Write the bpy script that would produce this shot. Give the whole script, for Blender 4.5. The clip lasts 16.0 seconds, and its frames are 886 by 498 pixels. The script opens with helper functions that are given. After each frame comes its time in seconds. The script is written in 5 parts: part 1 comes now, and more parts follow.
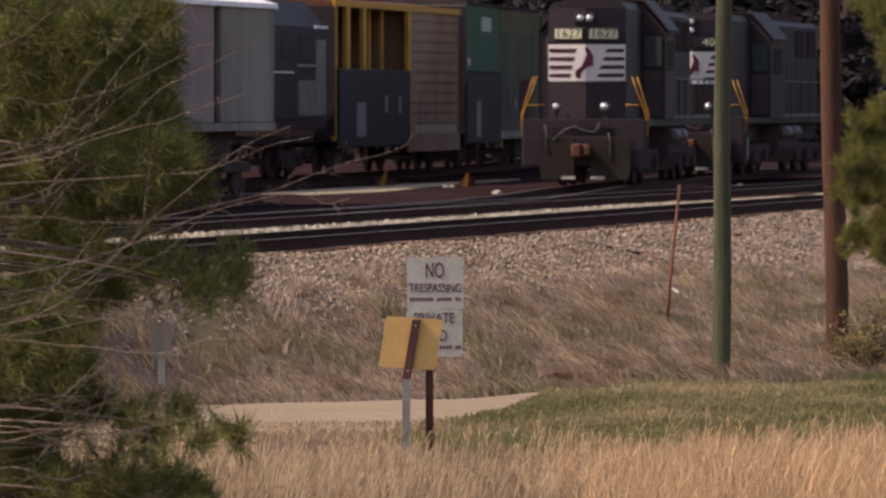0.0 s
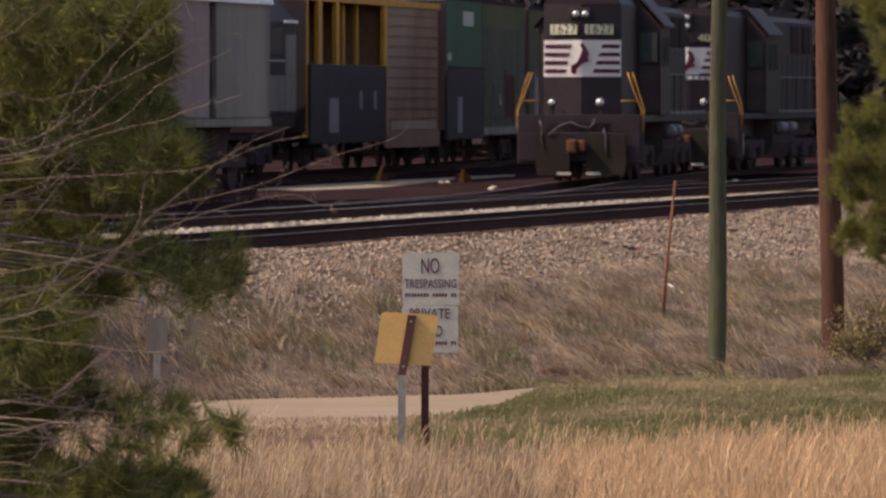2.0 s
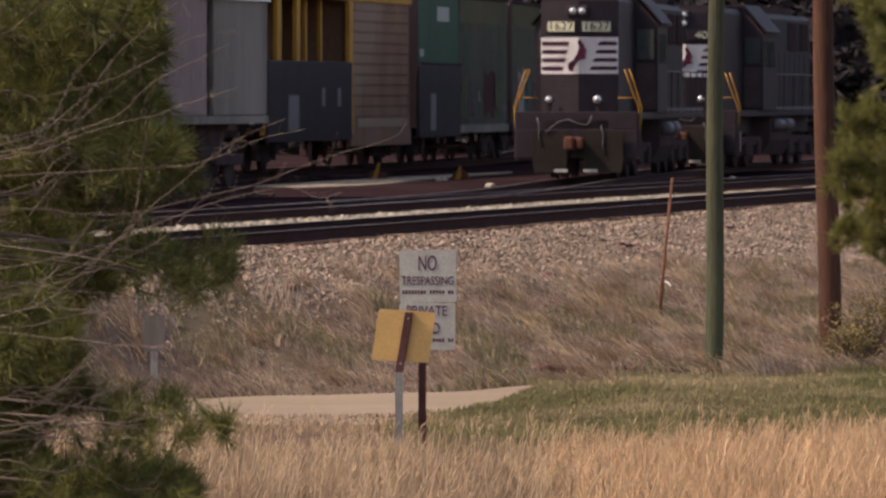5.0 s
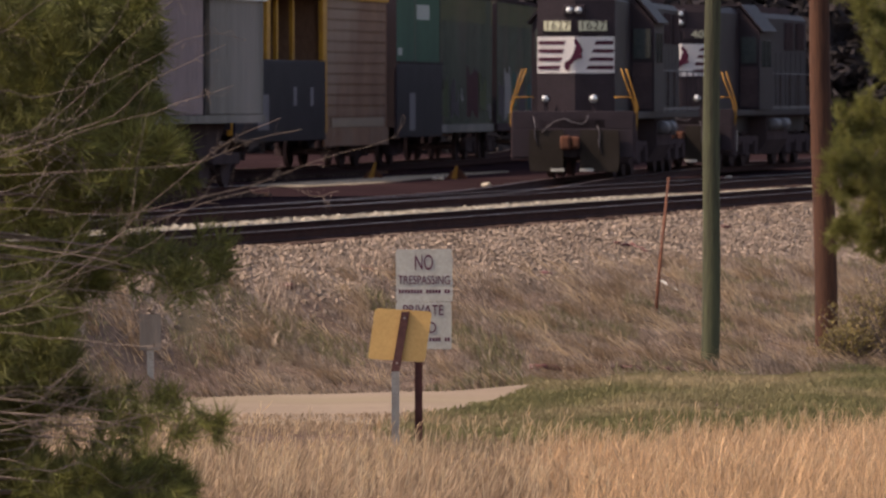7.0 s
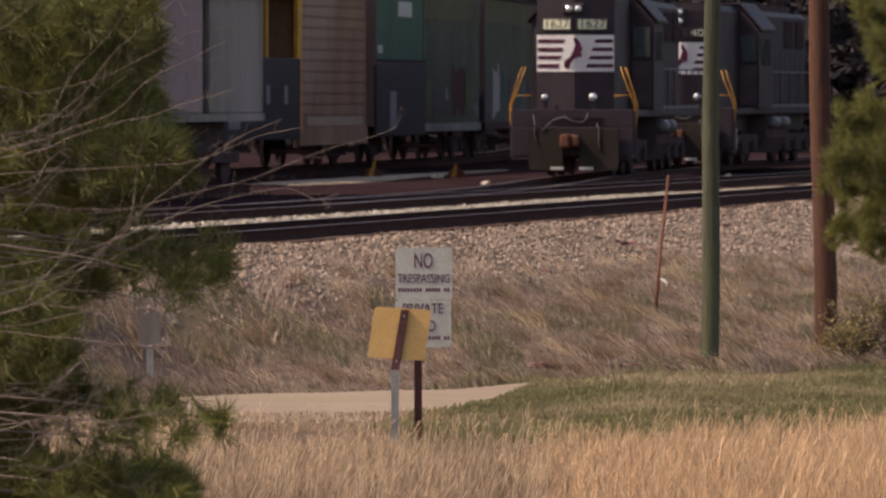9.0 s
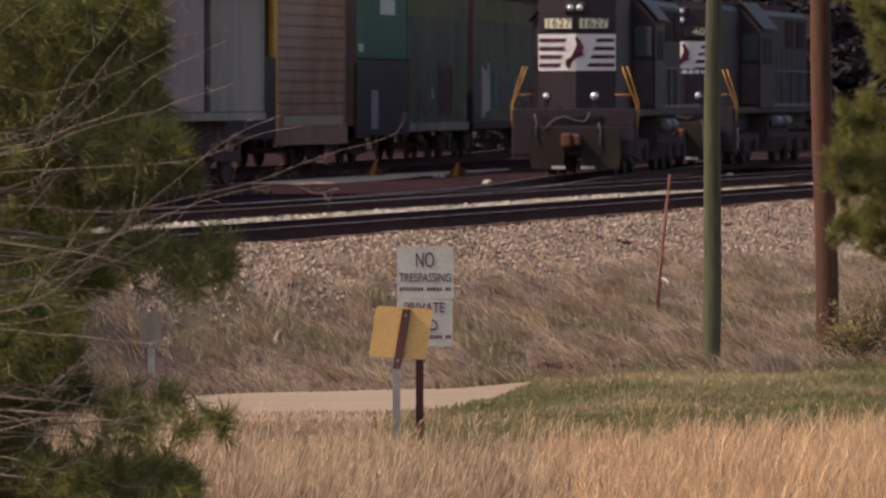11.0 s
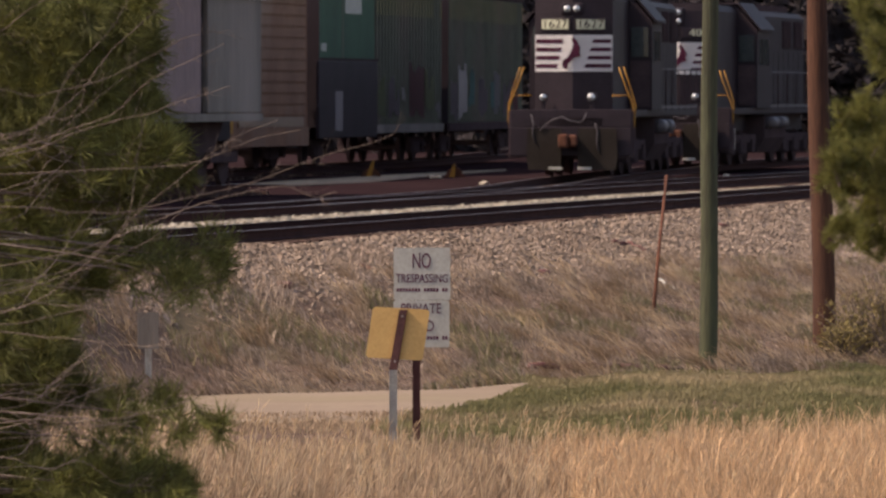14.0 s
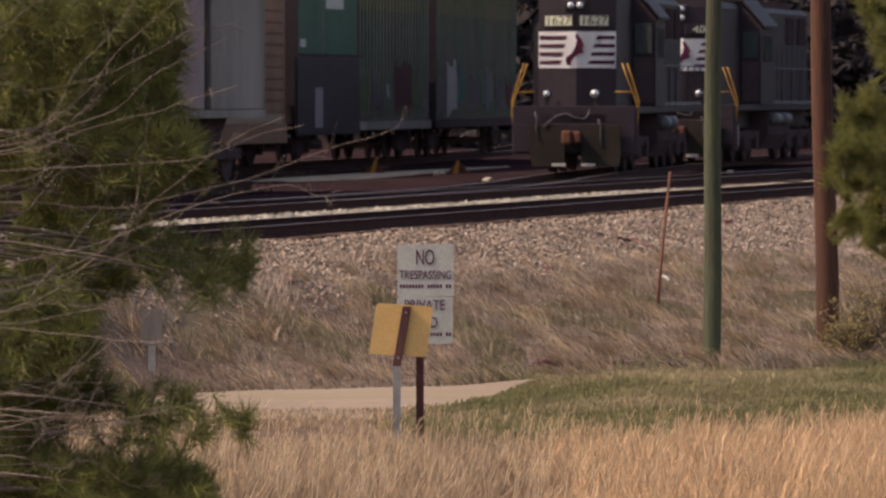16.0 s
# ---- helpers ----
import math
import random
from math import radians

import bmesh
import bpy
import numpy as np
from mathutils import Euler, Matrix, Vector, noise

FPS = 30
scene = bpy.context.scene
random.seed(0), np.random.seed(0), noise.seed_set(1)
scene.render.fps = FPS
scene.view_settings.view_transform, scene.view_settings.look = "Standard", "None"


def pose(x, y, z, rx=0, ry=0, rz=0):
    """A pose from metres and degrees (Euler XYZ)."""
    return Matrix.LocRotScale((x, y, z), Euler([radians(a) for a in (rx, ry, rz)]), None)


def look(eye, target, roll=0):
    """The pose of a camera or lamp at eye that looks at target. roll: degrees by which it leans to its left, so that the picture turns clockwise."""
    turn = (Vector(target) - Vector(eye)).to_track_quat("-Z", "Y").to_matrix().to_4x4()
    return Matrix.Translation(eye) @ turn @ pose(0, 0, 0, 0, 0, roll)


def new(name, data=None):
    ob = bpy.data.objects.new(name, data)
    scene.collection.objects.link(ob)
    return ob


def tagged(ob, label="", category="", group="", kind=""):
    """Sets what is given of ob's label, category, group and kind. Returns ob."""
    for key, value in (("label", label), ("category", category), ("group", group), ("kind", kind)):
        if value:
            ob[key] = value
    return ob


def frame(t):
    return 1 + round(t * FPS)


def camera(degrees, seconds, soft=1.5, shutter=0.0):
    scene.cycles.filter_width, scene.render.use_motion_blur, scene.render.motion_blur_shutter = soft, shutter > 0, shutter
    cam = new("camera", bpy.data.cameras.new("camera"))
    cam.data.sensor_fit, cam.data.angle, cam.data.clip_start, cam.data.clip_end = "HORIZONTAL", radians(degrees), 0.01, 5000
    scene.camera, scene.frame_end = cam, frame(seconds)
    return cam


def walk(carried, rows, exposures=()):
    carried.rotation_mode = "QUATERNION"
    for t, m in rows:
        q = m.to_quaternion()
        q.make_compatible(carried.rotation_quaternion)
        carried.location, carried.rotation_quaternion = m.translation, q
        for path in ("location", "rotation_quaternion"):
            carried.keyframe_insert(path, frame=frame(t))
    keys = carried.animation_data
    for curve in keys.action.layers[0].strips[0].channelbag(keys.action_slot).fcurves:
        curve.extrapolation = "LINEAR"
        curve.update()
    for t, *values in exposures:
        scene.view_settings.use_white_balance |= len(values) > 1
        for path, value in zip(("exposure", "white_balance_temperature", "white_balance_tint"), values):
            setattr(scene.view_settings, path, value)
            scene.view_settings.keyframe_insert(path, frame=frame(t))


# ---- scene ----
# ---- camera ----
F = 10800.0          # focal length in picture units: a long telephoto
EYE = 3.8            # lens height over the road
cam = camera(8.304, 16.0, soft=2.3)
cam.data.dof.use_dof, cam.data.dof.focus_distance, cam.data.dof.aperture_fstop = True, 54.0, 8.5
SHAKE = [(0, 20.1, 16.8), (0.5, 9.2, 15.3), (1, 9.2, 9.1), (1.5, 15.5, 7.6), (2, 12.2, 9.2), (2.5, 4.6, 6.1), (3, 4.7, 9.1),
         (3.5, 12.4, 9.2), (4, 6.1, 9.2), (4.2, 8, 8), (6.3, 2.5, 2), (6.5, 1.5, 1.5), (7, 0.8, 2.9), (7.5, 6.9, 3),
         (8, 0, 0), (8.5, 7.7, 1.4), (9, 0, 0), (9.2, 4, 0), (11.3, 2, -1.6), (11.5, 1.5, -1.6), (12, 0.1, 1.4),
         (12.5, -1.5, 1.4), (13, -4.5, 1.4), (13.5, -6, 1.5), (14, -3.1, 0), (14.5, -7.6, 1.5), (15, 0, -1.5),
         (15.5, -1.5, -3.1), (16, 3.1, -6.2)]
STEP = math.degrees(1 / F)
walk(cam, [(t, pose(0, 0, EYE, 90 - 1.448 + dy * STEP, 0, dx * STEP)) for t, dx, dy in SHAKE],
     exposures=[(0, 0.41, 7700, 22), (4, 0.43, 7700, 22), (7, 0.46, 7700, 22), (16, 0.46, 7700, 22)])

# ---- light: high sun from beyond and to one side ----
SUN_AZ, SUN_EL = 81.0, 47.0     # degrees counter-clockwise from the way to the camera's back, and height
world = bpy.data.worlds.new("world")
scene.world = world
world.use_nodes = True
wn = world.node_tree
sky = wn.nodes.new("ShaderNodeTexSky")
sky.sky_type, sky.sun_disc = "NISHITA", False
sky.sun_elevation = radians(SUN_EL)
toward = Vector((-math.sin(radians(SUN_AZ)) * math.cos(radians(SUN_EL)), -math.cos(radians(SUN_AZ)) * math.cos(radians(SUN_EL)), math.sin(radians(SUN_EL))))
sky.sun_rotation = math.atan2(toward.x, toward.y)
sky.dust_density = 2.0
wn.nodes["Background"].inputs["Strength"].default_value = 0.18
wn.links.new(sky.outputs["Color"], wn.nodes["Background"].inputs["Color"])
sun = new("sun", bpy.data.lights.new("sun", "SUN"))
sun.data.energy, sun.data.angle, sun.data.color = 3.9, radians(0.6), (1.0, 0.93, 0.82)
sun.matrix_world = look(toward * 50, (0, 0, 0))


# ---- materials ----
def mat(name, base, dark=None, rough=0.8, metal=0.0, scale=6.0, fine=60.0, bump=0.2, spread=0.5, third=None, stretch=(1, 1, 1), rand=0.0, island=False, translucent=0.0, spec=0.2):
    """Two scales of noise between a base and a darker colour, optional third colour in patches."""
    m = bpy.data.materials.new(name)
    m.use_nodes = True
    n, l = m.node_tree.nodes, m.node_tree.links
    b = n["Principled BSDF"]
    b.inputs["Roughness"].default_value, b.inputs["Metallic"].default_value = rough, metal
    b.inputs["Specular IOR Level"].default_value = spec
    dark = dark or tuple(c * 0.55 for c in base)
    co = n.new("ShaderNodeTexCoord")
    mp = n.new("ShaderNodeMapping")
    mp.inputs["Scale"].default_value = stretch
    l.new(co.outputs["Object"], mp.inputs["Vector"])
    big, small = n.new("ShaderNodeTexNoise"), n.new("ShaderNodeTexNoise")
    big.inputs["Scale"].default_value, small.inputs["Scale"].default_value = scale, fine
    big.inputs["Detail"].default_value, small.inputs["Detail"].default_value = 6, 4
    l.new(mp.outputs["Vector"], big.inputs["Vector"]), l.new(mp.outputs["Vector"], small.inputs["Vector"])
    add = n.new("ShaderNodeMath")
    add.operation = "ADD"
    l.new(big.outputs["Fac"], add.inputs[0]), l.new(small.outputs["Fac"], add.inputs[1])
    rng = n.new("ShaderNodeMapRange")
    rng.inputs["From Min"].default_value, rng.inputs["From Max"].default_value = 1 - spread / 2, 1 + spread / 2
    l.new(add.outputs[0], rng.inputs["Value"])
    mix = n.new("ShaderNodeMix")
    mix.data_type = "RGBA"
    mix.inputs["A"].default_value, mix.inputs["B"].default_value = (*dark, 1), (*base, 1)
    l.new(rng.outputs["Result"], mix.inputs["Factor"])
    out = mix.outputs["Result"]
    if third:
        patch = n.new("ShaderNodeTexNoise")
        patch.inputs["Scale"].default_value, patch.inputs["Detail"].default_value = scale * 0.35, 5
        l.new(mp.outputs["Vector"], patch.inputs["Vector"])
        pr = n.new("ShaderNodeMapRange")
        pr.inputs["From Min"].default_value, pr.inputs["From Max"].default_value = 0.5, 0.66
        l.new(patch.outputs["Fac"], pr.inputs["Value"])
        mix2 = n.new("ShaderNodeMix")
        mix2.data_type = "RGBA"
        mix2.inputs["B"].default_value = (*third, 1)
        l.new(pr.outputs["Result"], mix2.inputs["Factor"]), l.new(out, mix2.inputs["A"])
        out = mix2.outputs["Result"]
    if rand:
        src = n.new("ShaderNodeNewGeometry").outputs["Random Per Island"] if island else n.new("ShaderNodeObjectInfo").outputs["Random"]
        rr = n.new("ShaderNodeMapRange")
        rr.inputs["To Min"].default_value, rr.inputs["To Max"].default_value = 1 - rand, 1 + rand
        l.new(src, rr.inputs["Value"])
        hsv = n.new("ShaderNodeHueSaturation")
        l.new(rr.outputs["Result"], hsv.inputs["Value"]), l.new(out, hsv.inputs["Color"])
        out = hsv.outputs["Color"]
    l.new(out, b.inputs["Base Color"])
    if bump:
        bp = n.new("ShaderNodeBump")
        bp.inputs["Strength"].default_value, bp.inputs["Distance"].default_value = bump, 0.02
        l.new(small.outputs["Fac"], bp.inputs["Height"]), l.new(bp.outputs["Normal"], b.inputs["Normal"])
    if translucent:
        tr, ms = n.new("ShaderNodeBsdfTranslucent"), n.new("ShaderNodeMixShader")
        ms.inputs[0].default_value = translucent
        l.new(out, tr.inputs["Color"])
        l.new(b.outputs[0], ms.inputs[1]), l.new(tr.outputs[0], ms.inputs[2])
        l.new(ms.outputs[0], n["Material Output"].inputs["Surface"])
    return m


M_GROUND = mat("dry_earth", (0.15, 0.106, 0.082), (0.075, 0.052, 0.042), 0.95, scale=0.8, fine=25, third=(0.115, 0.09, 0.06), spec=0.0)
M_BALLAST = mat("ballast", (0.25, 0.2, 0.165), (0.14, 0.105, 0.085), 0.95, scale=2, fine=18, bump=0.8, third=(0.25, 0.19, 0.15), spec=0.0)
M_STONE = mat("ballast_stone", (0.285, 0.222, 0.172), (0.165, 0.122, 0.094), 0.9, scale=1.2, fine=40, rand=0.4, island=True, spec=0.0)
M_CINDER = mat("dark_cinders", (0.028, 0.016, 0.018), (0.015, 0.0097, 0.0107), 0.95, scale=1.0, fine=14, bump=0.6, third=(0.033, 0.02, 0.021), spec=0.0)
M_PALE = mat("pale_gravel", (0.32, 0.28, 0.215), (0.15, 0.122, 0.092), 0.95, scale=2.5, fine=12, bump=0.9, spread=0.4, spec=0.0)
M_ROAD = mat("gravel_road", (0.25, 0.198, 0.152), (0.165, 0.127, 0.096), 0.95, scale=0.7, fine=22, spread=0.7, third=(0.2, 0.165, 0.11), stretch=(0.35, 1, 1), spec=0.0)
M_TIE = mat("creosoted_timber", (0.09, 0.06, 0.05), (0.035, 0.025, 0.022), 0.9, scale=3, fine=30, rand=0.3, spec=0.0)
M_RAIL = mat("rusted_rail", (0.05, 0.022, 0.02), (0.025, 0.012, 0.012), 0.85, 0.0, scale=4, fine=60, spec=0.05)
M_RAILHEAD = mat("worn_rail_head", (0.09, 0.065, 0.06), (0.05, 0.035, 0.03), 0.55, 0.5, scale=2, fine=30, spec=0.5)
M_STRAW = mat("straw", (0.68, 0.455, 0.265), (0.42, 0.265, 0.145), 0.8, scale=0.6, fine=9, bump=0, rand=0.35, island=True, translucent=0.3)
M_DRY = mat("dead_grass", (0.45, 0.345, 0.26), (0.18, 0.133, 0.1), 0.85, scale=2.2, fine=9, bump=0, rand=0.6, island=True, translucent=0.25)
M_STRAW2 = mat("brown_dry_grass", (0.40, 0.285, 0.185), (0.19, 0.13, 0.082), 0.8, scale=0.5, fine=7, bump=0, rand=0.45, island=True, translucent=0.3)
M_SEED = mat("pale_seed_heads", (0.74, 0.56, 0.36), (0.55, 0.39, 0.23), 0.8, scale=2, fine=20, bump=0, rand=0.2, island=True, translucent=0.3)
M_SCRUB = mat("yellow_brown_scrub", (0.23, 0.175, 0.065), (0.1, 0.08, 0.035), 0.8, scale=2, fine=12, bump=0, rand=0.45, island=True, translucent=0.3)
M_WEED = mat("olive_weeds", (0.23, 0.2, 0.11), (0.13, 0.115, 0.06), 0.8, scale=0.8, fine=8, bump=0, rand=0.4, island=True, translucent=0.25)
M_STONE2 = mat("clean_pale_ballast", (0.36, 0.325, 0.26), (0.2, 0.172, 0.135), 0.9, scale=4, fine=40, rand=0.45, island=True, spec=0.0)
M_LAWN = mat("lawn_grass", (0.188, 0.168, 0.076), (0.102, 0.099, 0.044), 0.8, scale=0.5, fine=6, bump=0, rand=0.3, island=True, translucent=0.3, third=(0.29, 0.225, 0.13))
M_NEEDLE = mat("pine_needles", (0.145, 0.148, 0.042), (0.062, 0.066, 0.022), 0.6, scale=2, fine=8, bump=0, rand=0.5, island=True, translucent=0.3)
# paler copy of the needles, with sunlight put into the colour
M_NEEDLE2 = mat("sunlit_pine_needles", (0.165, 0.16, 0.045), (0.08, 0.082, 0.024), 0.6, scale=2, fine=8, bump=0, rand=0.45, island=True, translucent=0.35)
M_TWIG = mat("grey_twig", (0.18, 0.14, 0.115), (0.08, 0.06, 0.05), 0.85, scale=5, fine=60)
M_BARK = mat("pine_bark", (0.12, 0.08, 0.06), (0.04, 0.028, 0.024), 0.95, scale=6, fine=30, bump=0.9, stretch=(1, 1, 0.3))
M_POLE = mat("weathered_green_pole", (0.072, 0.078, 0.042), (0.034, 0.034, 0.023), 0.9, scale=5, fine=50, stretch=(1, 1, 0.06), bump=0.5)
M_POLE2 = mat("creosoted_brown_pole", (0.088, 0.039, 0.022), (0.034, 0.016, 0.012), 0.9, scale=5, fine=50, stretch=(1, 1, 0.06), bump=0.5)
M_BLACK = mat("black_loco_paint", (0.031, 0.0225, 0.0275), (0.019, 0.014, 0.017), 0.6, scale=1.2, fine=25, bump=0.05, spec=0.12)
M_FRAME = mat("grimy_underframe", (0.074, 0.052, 0.054), (0.046, 0.033, 0.035), 0.85, scale=2, fine=25, spec=0.0)
M_PILOT = mat("dusty_pilot_plate", (0.034, 0.028, 0.024), (0.022, 0.018, 0.015), 0.8, scale=2, fine=25, spec=0.0)
M_WHITE = mat("white_paint", (0.86, 0.84, 0.82), (0.76, 0.73, 0.72), 0.4, scale=2, fine=30, bump=0.03)
M_INK = mat("dark_maroon_ink", (0.1, 0.018, 0.046), (0.065, 0.013, 0.032), 0.5, scale=3, fine=30, bump=0)
M_YELLOW = mat("safety_yellow", (0.3, 0.15, 0.02), (0.2, 0.09, 0.015), 0.5, scale=4, fine=30, bump=0.05)
M_BOARD = mat("number_board_face", (0.5, 0.5, 0.36), (0.38, 0.38, 0.27), 0.4, scale=4, fine=30, bump=0)
M_LENS = mat("lamp_glass", (0.5, 0.53, 0.52), (0.38, 0.4, 0.4), 0.08, 0.6, scale=4, fine=30, bump=0, spec=0.5)
M_GLASS = mat("cab_glass", (0.05, 0.06, 0.06), (0.03, 0.04, 0.04), 0.06, 0.0, scale=1, fine=6, bump=0, spec=0.5)
M_DULL = mat("dull_grey_steel", (0.12, 0.11, 0.115), (0.07, 0.062, 0.066), 0.6, 0.2, scale=4, fine=30, bump=0.05)
M_GREY = mat("galvanised_steel", (0.46, 0.44, 0.42), (0.26, 0.25, 0.24), 0.35, 0.7, scale=5, fine=50, bump=0.1, spec=0.5)
M_POST = mat("rusty_sign_post", (0.14, 0.06, 0.055), (0.07, 0.032, 0.03), 0.8, 0.2, scale=5, fine=50)
M_SIGNBACK = mat("yellow_sign_back", (0.58, 0.36, 0.135), (0.48, 0.29, 0.105), 0.55, scale=3, fine=30, bump=0.05)
M_SIGN = mat("grey_white_sign", (0.4, 0.39, 0.345), (0.31, 0.3, 0.265), 0.5, scale=3, fine=30, bump=0.03)
M_HOPPER = mat("pale_hopper_paint", (0.25, 0.175, 0.172), (0.155, 0.108, 0.108), 0.7, scale=0.8, fine=12, stretch=(1, 1, 0.15), bump=0.1)
M_HOPPER2 = mat("stained_grey_hopper_paint", (0.175, 0.15, 0.13), (0.09, 0.078, 0.069), 0.7, scale=1.0, fine=12, stretch=(1, 1, 0.12), bump=0.1, third=(0.22, 0.185, 0.165))
M_ROOF = mat("white_car_roof", (0.75, 0.72, 0.74), (0.6, 0.56, 0.58), 0.5, scale=1, fine=15)
M_BROWN = mat("oxide_brown_siding", (0.245, 0.13, 0.08), (0.165, 0.083, 0.053), 0.8, scale=1.0, fine=14, stretch=(1, 1, 0.4), third=(0.25, 0.16, 0.115), bump=0.1)
M_ORANGE = mat("orange_car_paint", (0.5, 0.24, 0.03), (0.34, 0.15, 0.02), 0.6, scale=1.5, fine=20, bump=0.05)
M_GREEN = mat("green_boxcar_paint", (0.024, 0.078, 0.042), (0.015, 0.048, 0.027), 0.65, scale=0.8, fine=12, stretch=(1, 1, 0.3), bump=0.05)
M_DGREEN = mat("dark_green_siding", (0.115, 0.118, 0.086), (0.073, 0.075, 0.057), 0.75, scale=0.8, fine=12, stretch=(1, 1, 0.25), bump=0.05, third=(0.135, 0.105, 0.085))
M_RUST = mat("rust_red_clutter", (0.12, 0.045, 0.025), (0.06, 0.025, 0.016), 0.85, scale=4, fine=40)
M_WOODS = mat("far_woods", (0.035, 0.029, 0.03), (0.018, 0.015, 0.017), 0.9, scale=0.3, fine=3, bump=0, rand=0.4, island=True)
M_TAG = {c: mat("sprayed_paint_" + c, v, None, 0.6, scale=2, fine=20, bump=0, spread=1.2) for c, v in
         dict(grey=(0.22, 0.19, 0.195), pale=(0.52, 0.46, 0.44), mauve=(0.17, 0.13, 0.145), teal=(0.075, 0.18, 0.17), red=(0.14, 0.045, 0.055), olive=(0.15, 0.165, 0.08), ochre=(0.24, 0.2, 0.075), scuff=(0.34, 0.235, 0.165)).items()}


# ---- mesh helpers ----
def box(bm, x0, x1, y0, y1, z0, z1, bevel=0.0):
    r = bmesh.ops.create_cube(bm, size=1)
    vs = r["verts"]
    for v in vs:
        v.co = Vector(((x0 + x1) / 2 + v.co.x * (x1 - x0), (y0 + y1) / 2 + v.co.y * (y1 - y0), (z0 + z1) / 2 + v.co.z * (z1 - z0)))
    if bevel:
        es = list({e for v in vs for e in v.link_edges})
        bmesh.ops.bevel(bm, geom=es, offset=bevel, segments=2, affect="EDGES", profile=0.6)
    return vs


def tube(bm, pts, radii, seg=8):
    """A tube along points with its own radius at each."""
    pts = [Vector(p) for p in pts]
    if not hasattr(radii, "__len__"):
        radii = [radii] * len(pts)
    rings = []
    for i, p in enumerate(pts):
        d = (pts[min(i + 1, len(pts) - 1)] - pts[max(i - 1, 0)]).normalized()
        a = d.orthogonal().normalized() if i == 0 else (a - d * a.dot(d)).normalized()
        b = d.cross(a)
        rings.append([bm.verts.new(p + (a * math.cos(k * math.tau / seg) + b * math.sin(k * math.tau / seg)) * radii[i]) for k in range(seg)])
    for r0, r1 in zip(rings, rings[1:]):
        for k in range(seg):
            bm.faces.new((r0[k], r0[(k + 1) % seg], r1[(k + 1) % seg], r1[k]))
    bm.faces.new(rings[0][::-1]), bm.faces.new(rings[-1])


def disc(bm, c, axis, r, depth, seg=20):
    c, axis = Vector(c), Vector(axis).normalized()
    tube(bm, [c - axis * depth / 2, c + axis * depth / 2], r, seg)


def prism(bm, outline, y0, y1):
    """A solid from an outline in x, z, between two y."""
    a = [bm.verts.new((x, y0, z)) for x, z in outline]
    b = [bm.verts.new((x, y1, z)) for x, z in outline]
    n = len(outline)
    bm.faces.new(a[::-1]), bm.faces.new(b)
    for i in range(n):
        bm.faces.new((a[i], a[(i + 1) % n], b[(i + 1) % n], b[i]))


def mesh_of(name, bm, material, smooth=False):
    bmesh.ops.recalc_face_normals(bm, faces=bm.faces)
    me = bpy.data.meshes.new(name)
    bm.to_mesh(me)
    bm.free()
    for m in material if isinstance(material, (list, tuple)) else [material]:
        me.materials.append(m)
    if smooth:
        me.polygons.foreach_set("use_smooth", [True] * len(me.polygons))
    return me


def part(name, bm, material, parent=None, label="", smooth=False):
    ob = new(name, mesh_of(name, bm, material, smooth))
    ob.parent = parent
    return tagged(ob, label)


def boxes(name, rows, material, parent=None, label="", bevel=0.0):
    bm = bmesh.new()
    for r in rows:
        box(bm, *r, bevel=bevel)
    return part(name, bm, material, parent, label)


def text(name, words, size, material, parent, m, label="", width=None):
    """Lettering as a thin mesh, centred; m places it on its thing."""
    c = bpy.data.curves.new(name, "FONT")
    c.body, c.size, c.align_x, c.align_y, c.extrude = words, size, "CENTER", "CENTER", 0.002
    tmp = bpy.data.objects.new(name, c)
    me = bpy.data.meshes.new_from_object(tmp)
    bpy.data.objects.remove(tmp)
    me.materials.clear()
    me.materials.append(material)
    if width:
        xs = [v.co.x for v in me.vertices]
        k = width / (max(xs) - min(xs))
        for v in me.vertices:
            v.co.x *= k
    ob = new(name, me)
    ob.parent, ob.matrix_basis = parent, m
    return tagged(ob, label)


def empty(name, m, label, category, group="", kind=""):
    ob = new(name)
    ob.matrix_basis = m
    return tagged(ob, label, category, group, kind)


def raw(name, verts, faces, material, parent=None, label=""):
    me = bpy.data.meshes.new(name)
    me.from_pydata(verts, [], faces)
    me.materials.append(material)
    ob = new(name, me)
    ob.parent = parent
    return tagged(ob, label)


def at(x, y, d):
    """The place at depth d that a line of sight through a picture place meets."""
    return Vector(((x - 784) / F * d, d, EYE - (y - 168) / F * d))


# ---- lie of the land ----
RAIL = 1.8
P0, TDIR = Vector((-0.75, 97.6)), Vector((0.2656, 0.9641))
TNOR = Vector((-TDIR.y, TDIR.x))


def q_of(x, y):
    return (x - P0.x) * TNOR.x + (y - P0.y) * TNOR.y


def toe(x):
    return 78.8 + 0.9 * max(x, 0) + 0.6 * min(x, 0) + 2.4 * min(x + 3.4, 0)


def shoulder(x):
    """How far out the ballast reaches, as a distance before the near rail."""
    return min(max(-2.15 - 0.14 * x, -3.2), -1.75 + min(0.35 * max(0, -2.2 - x), 0.9))


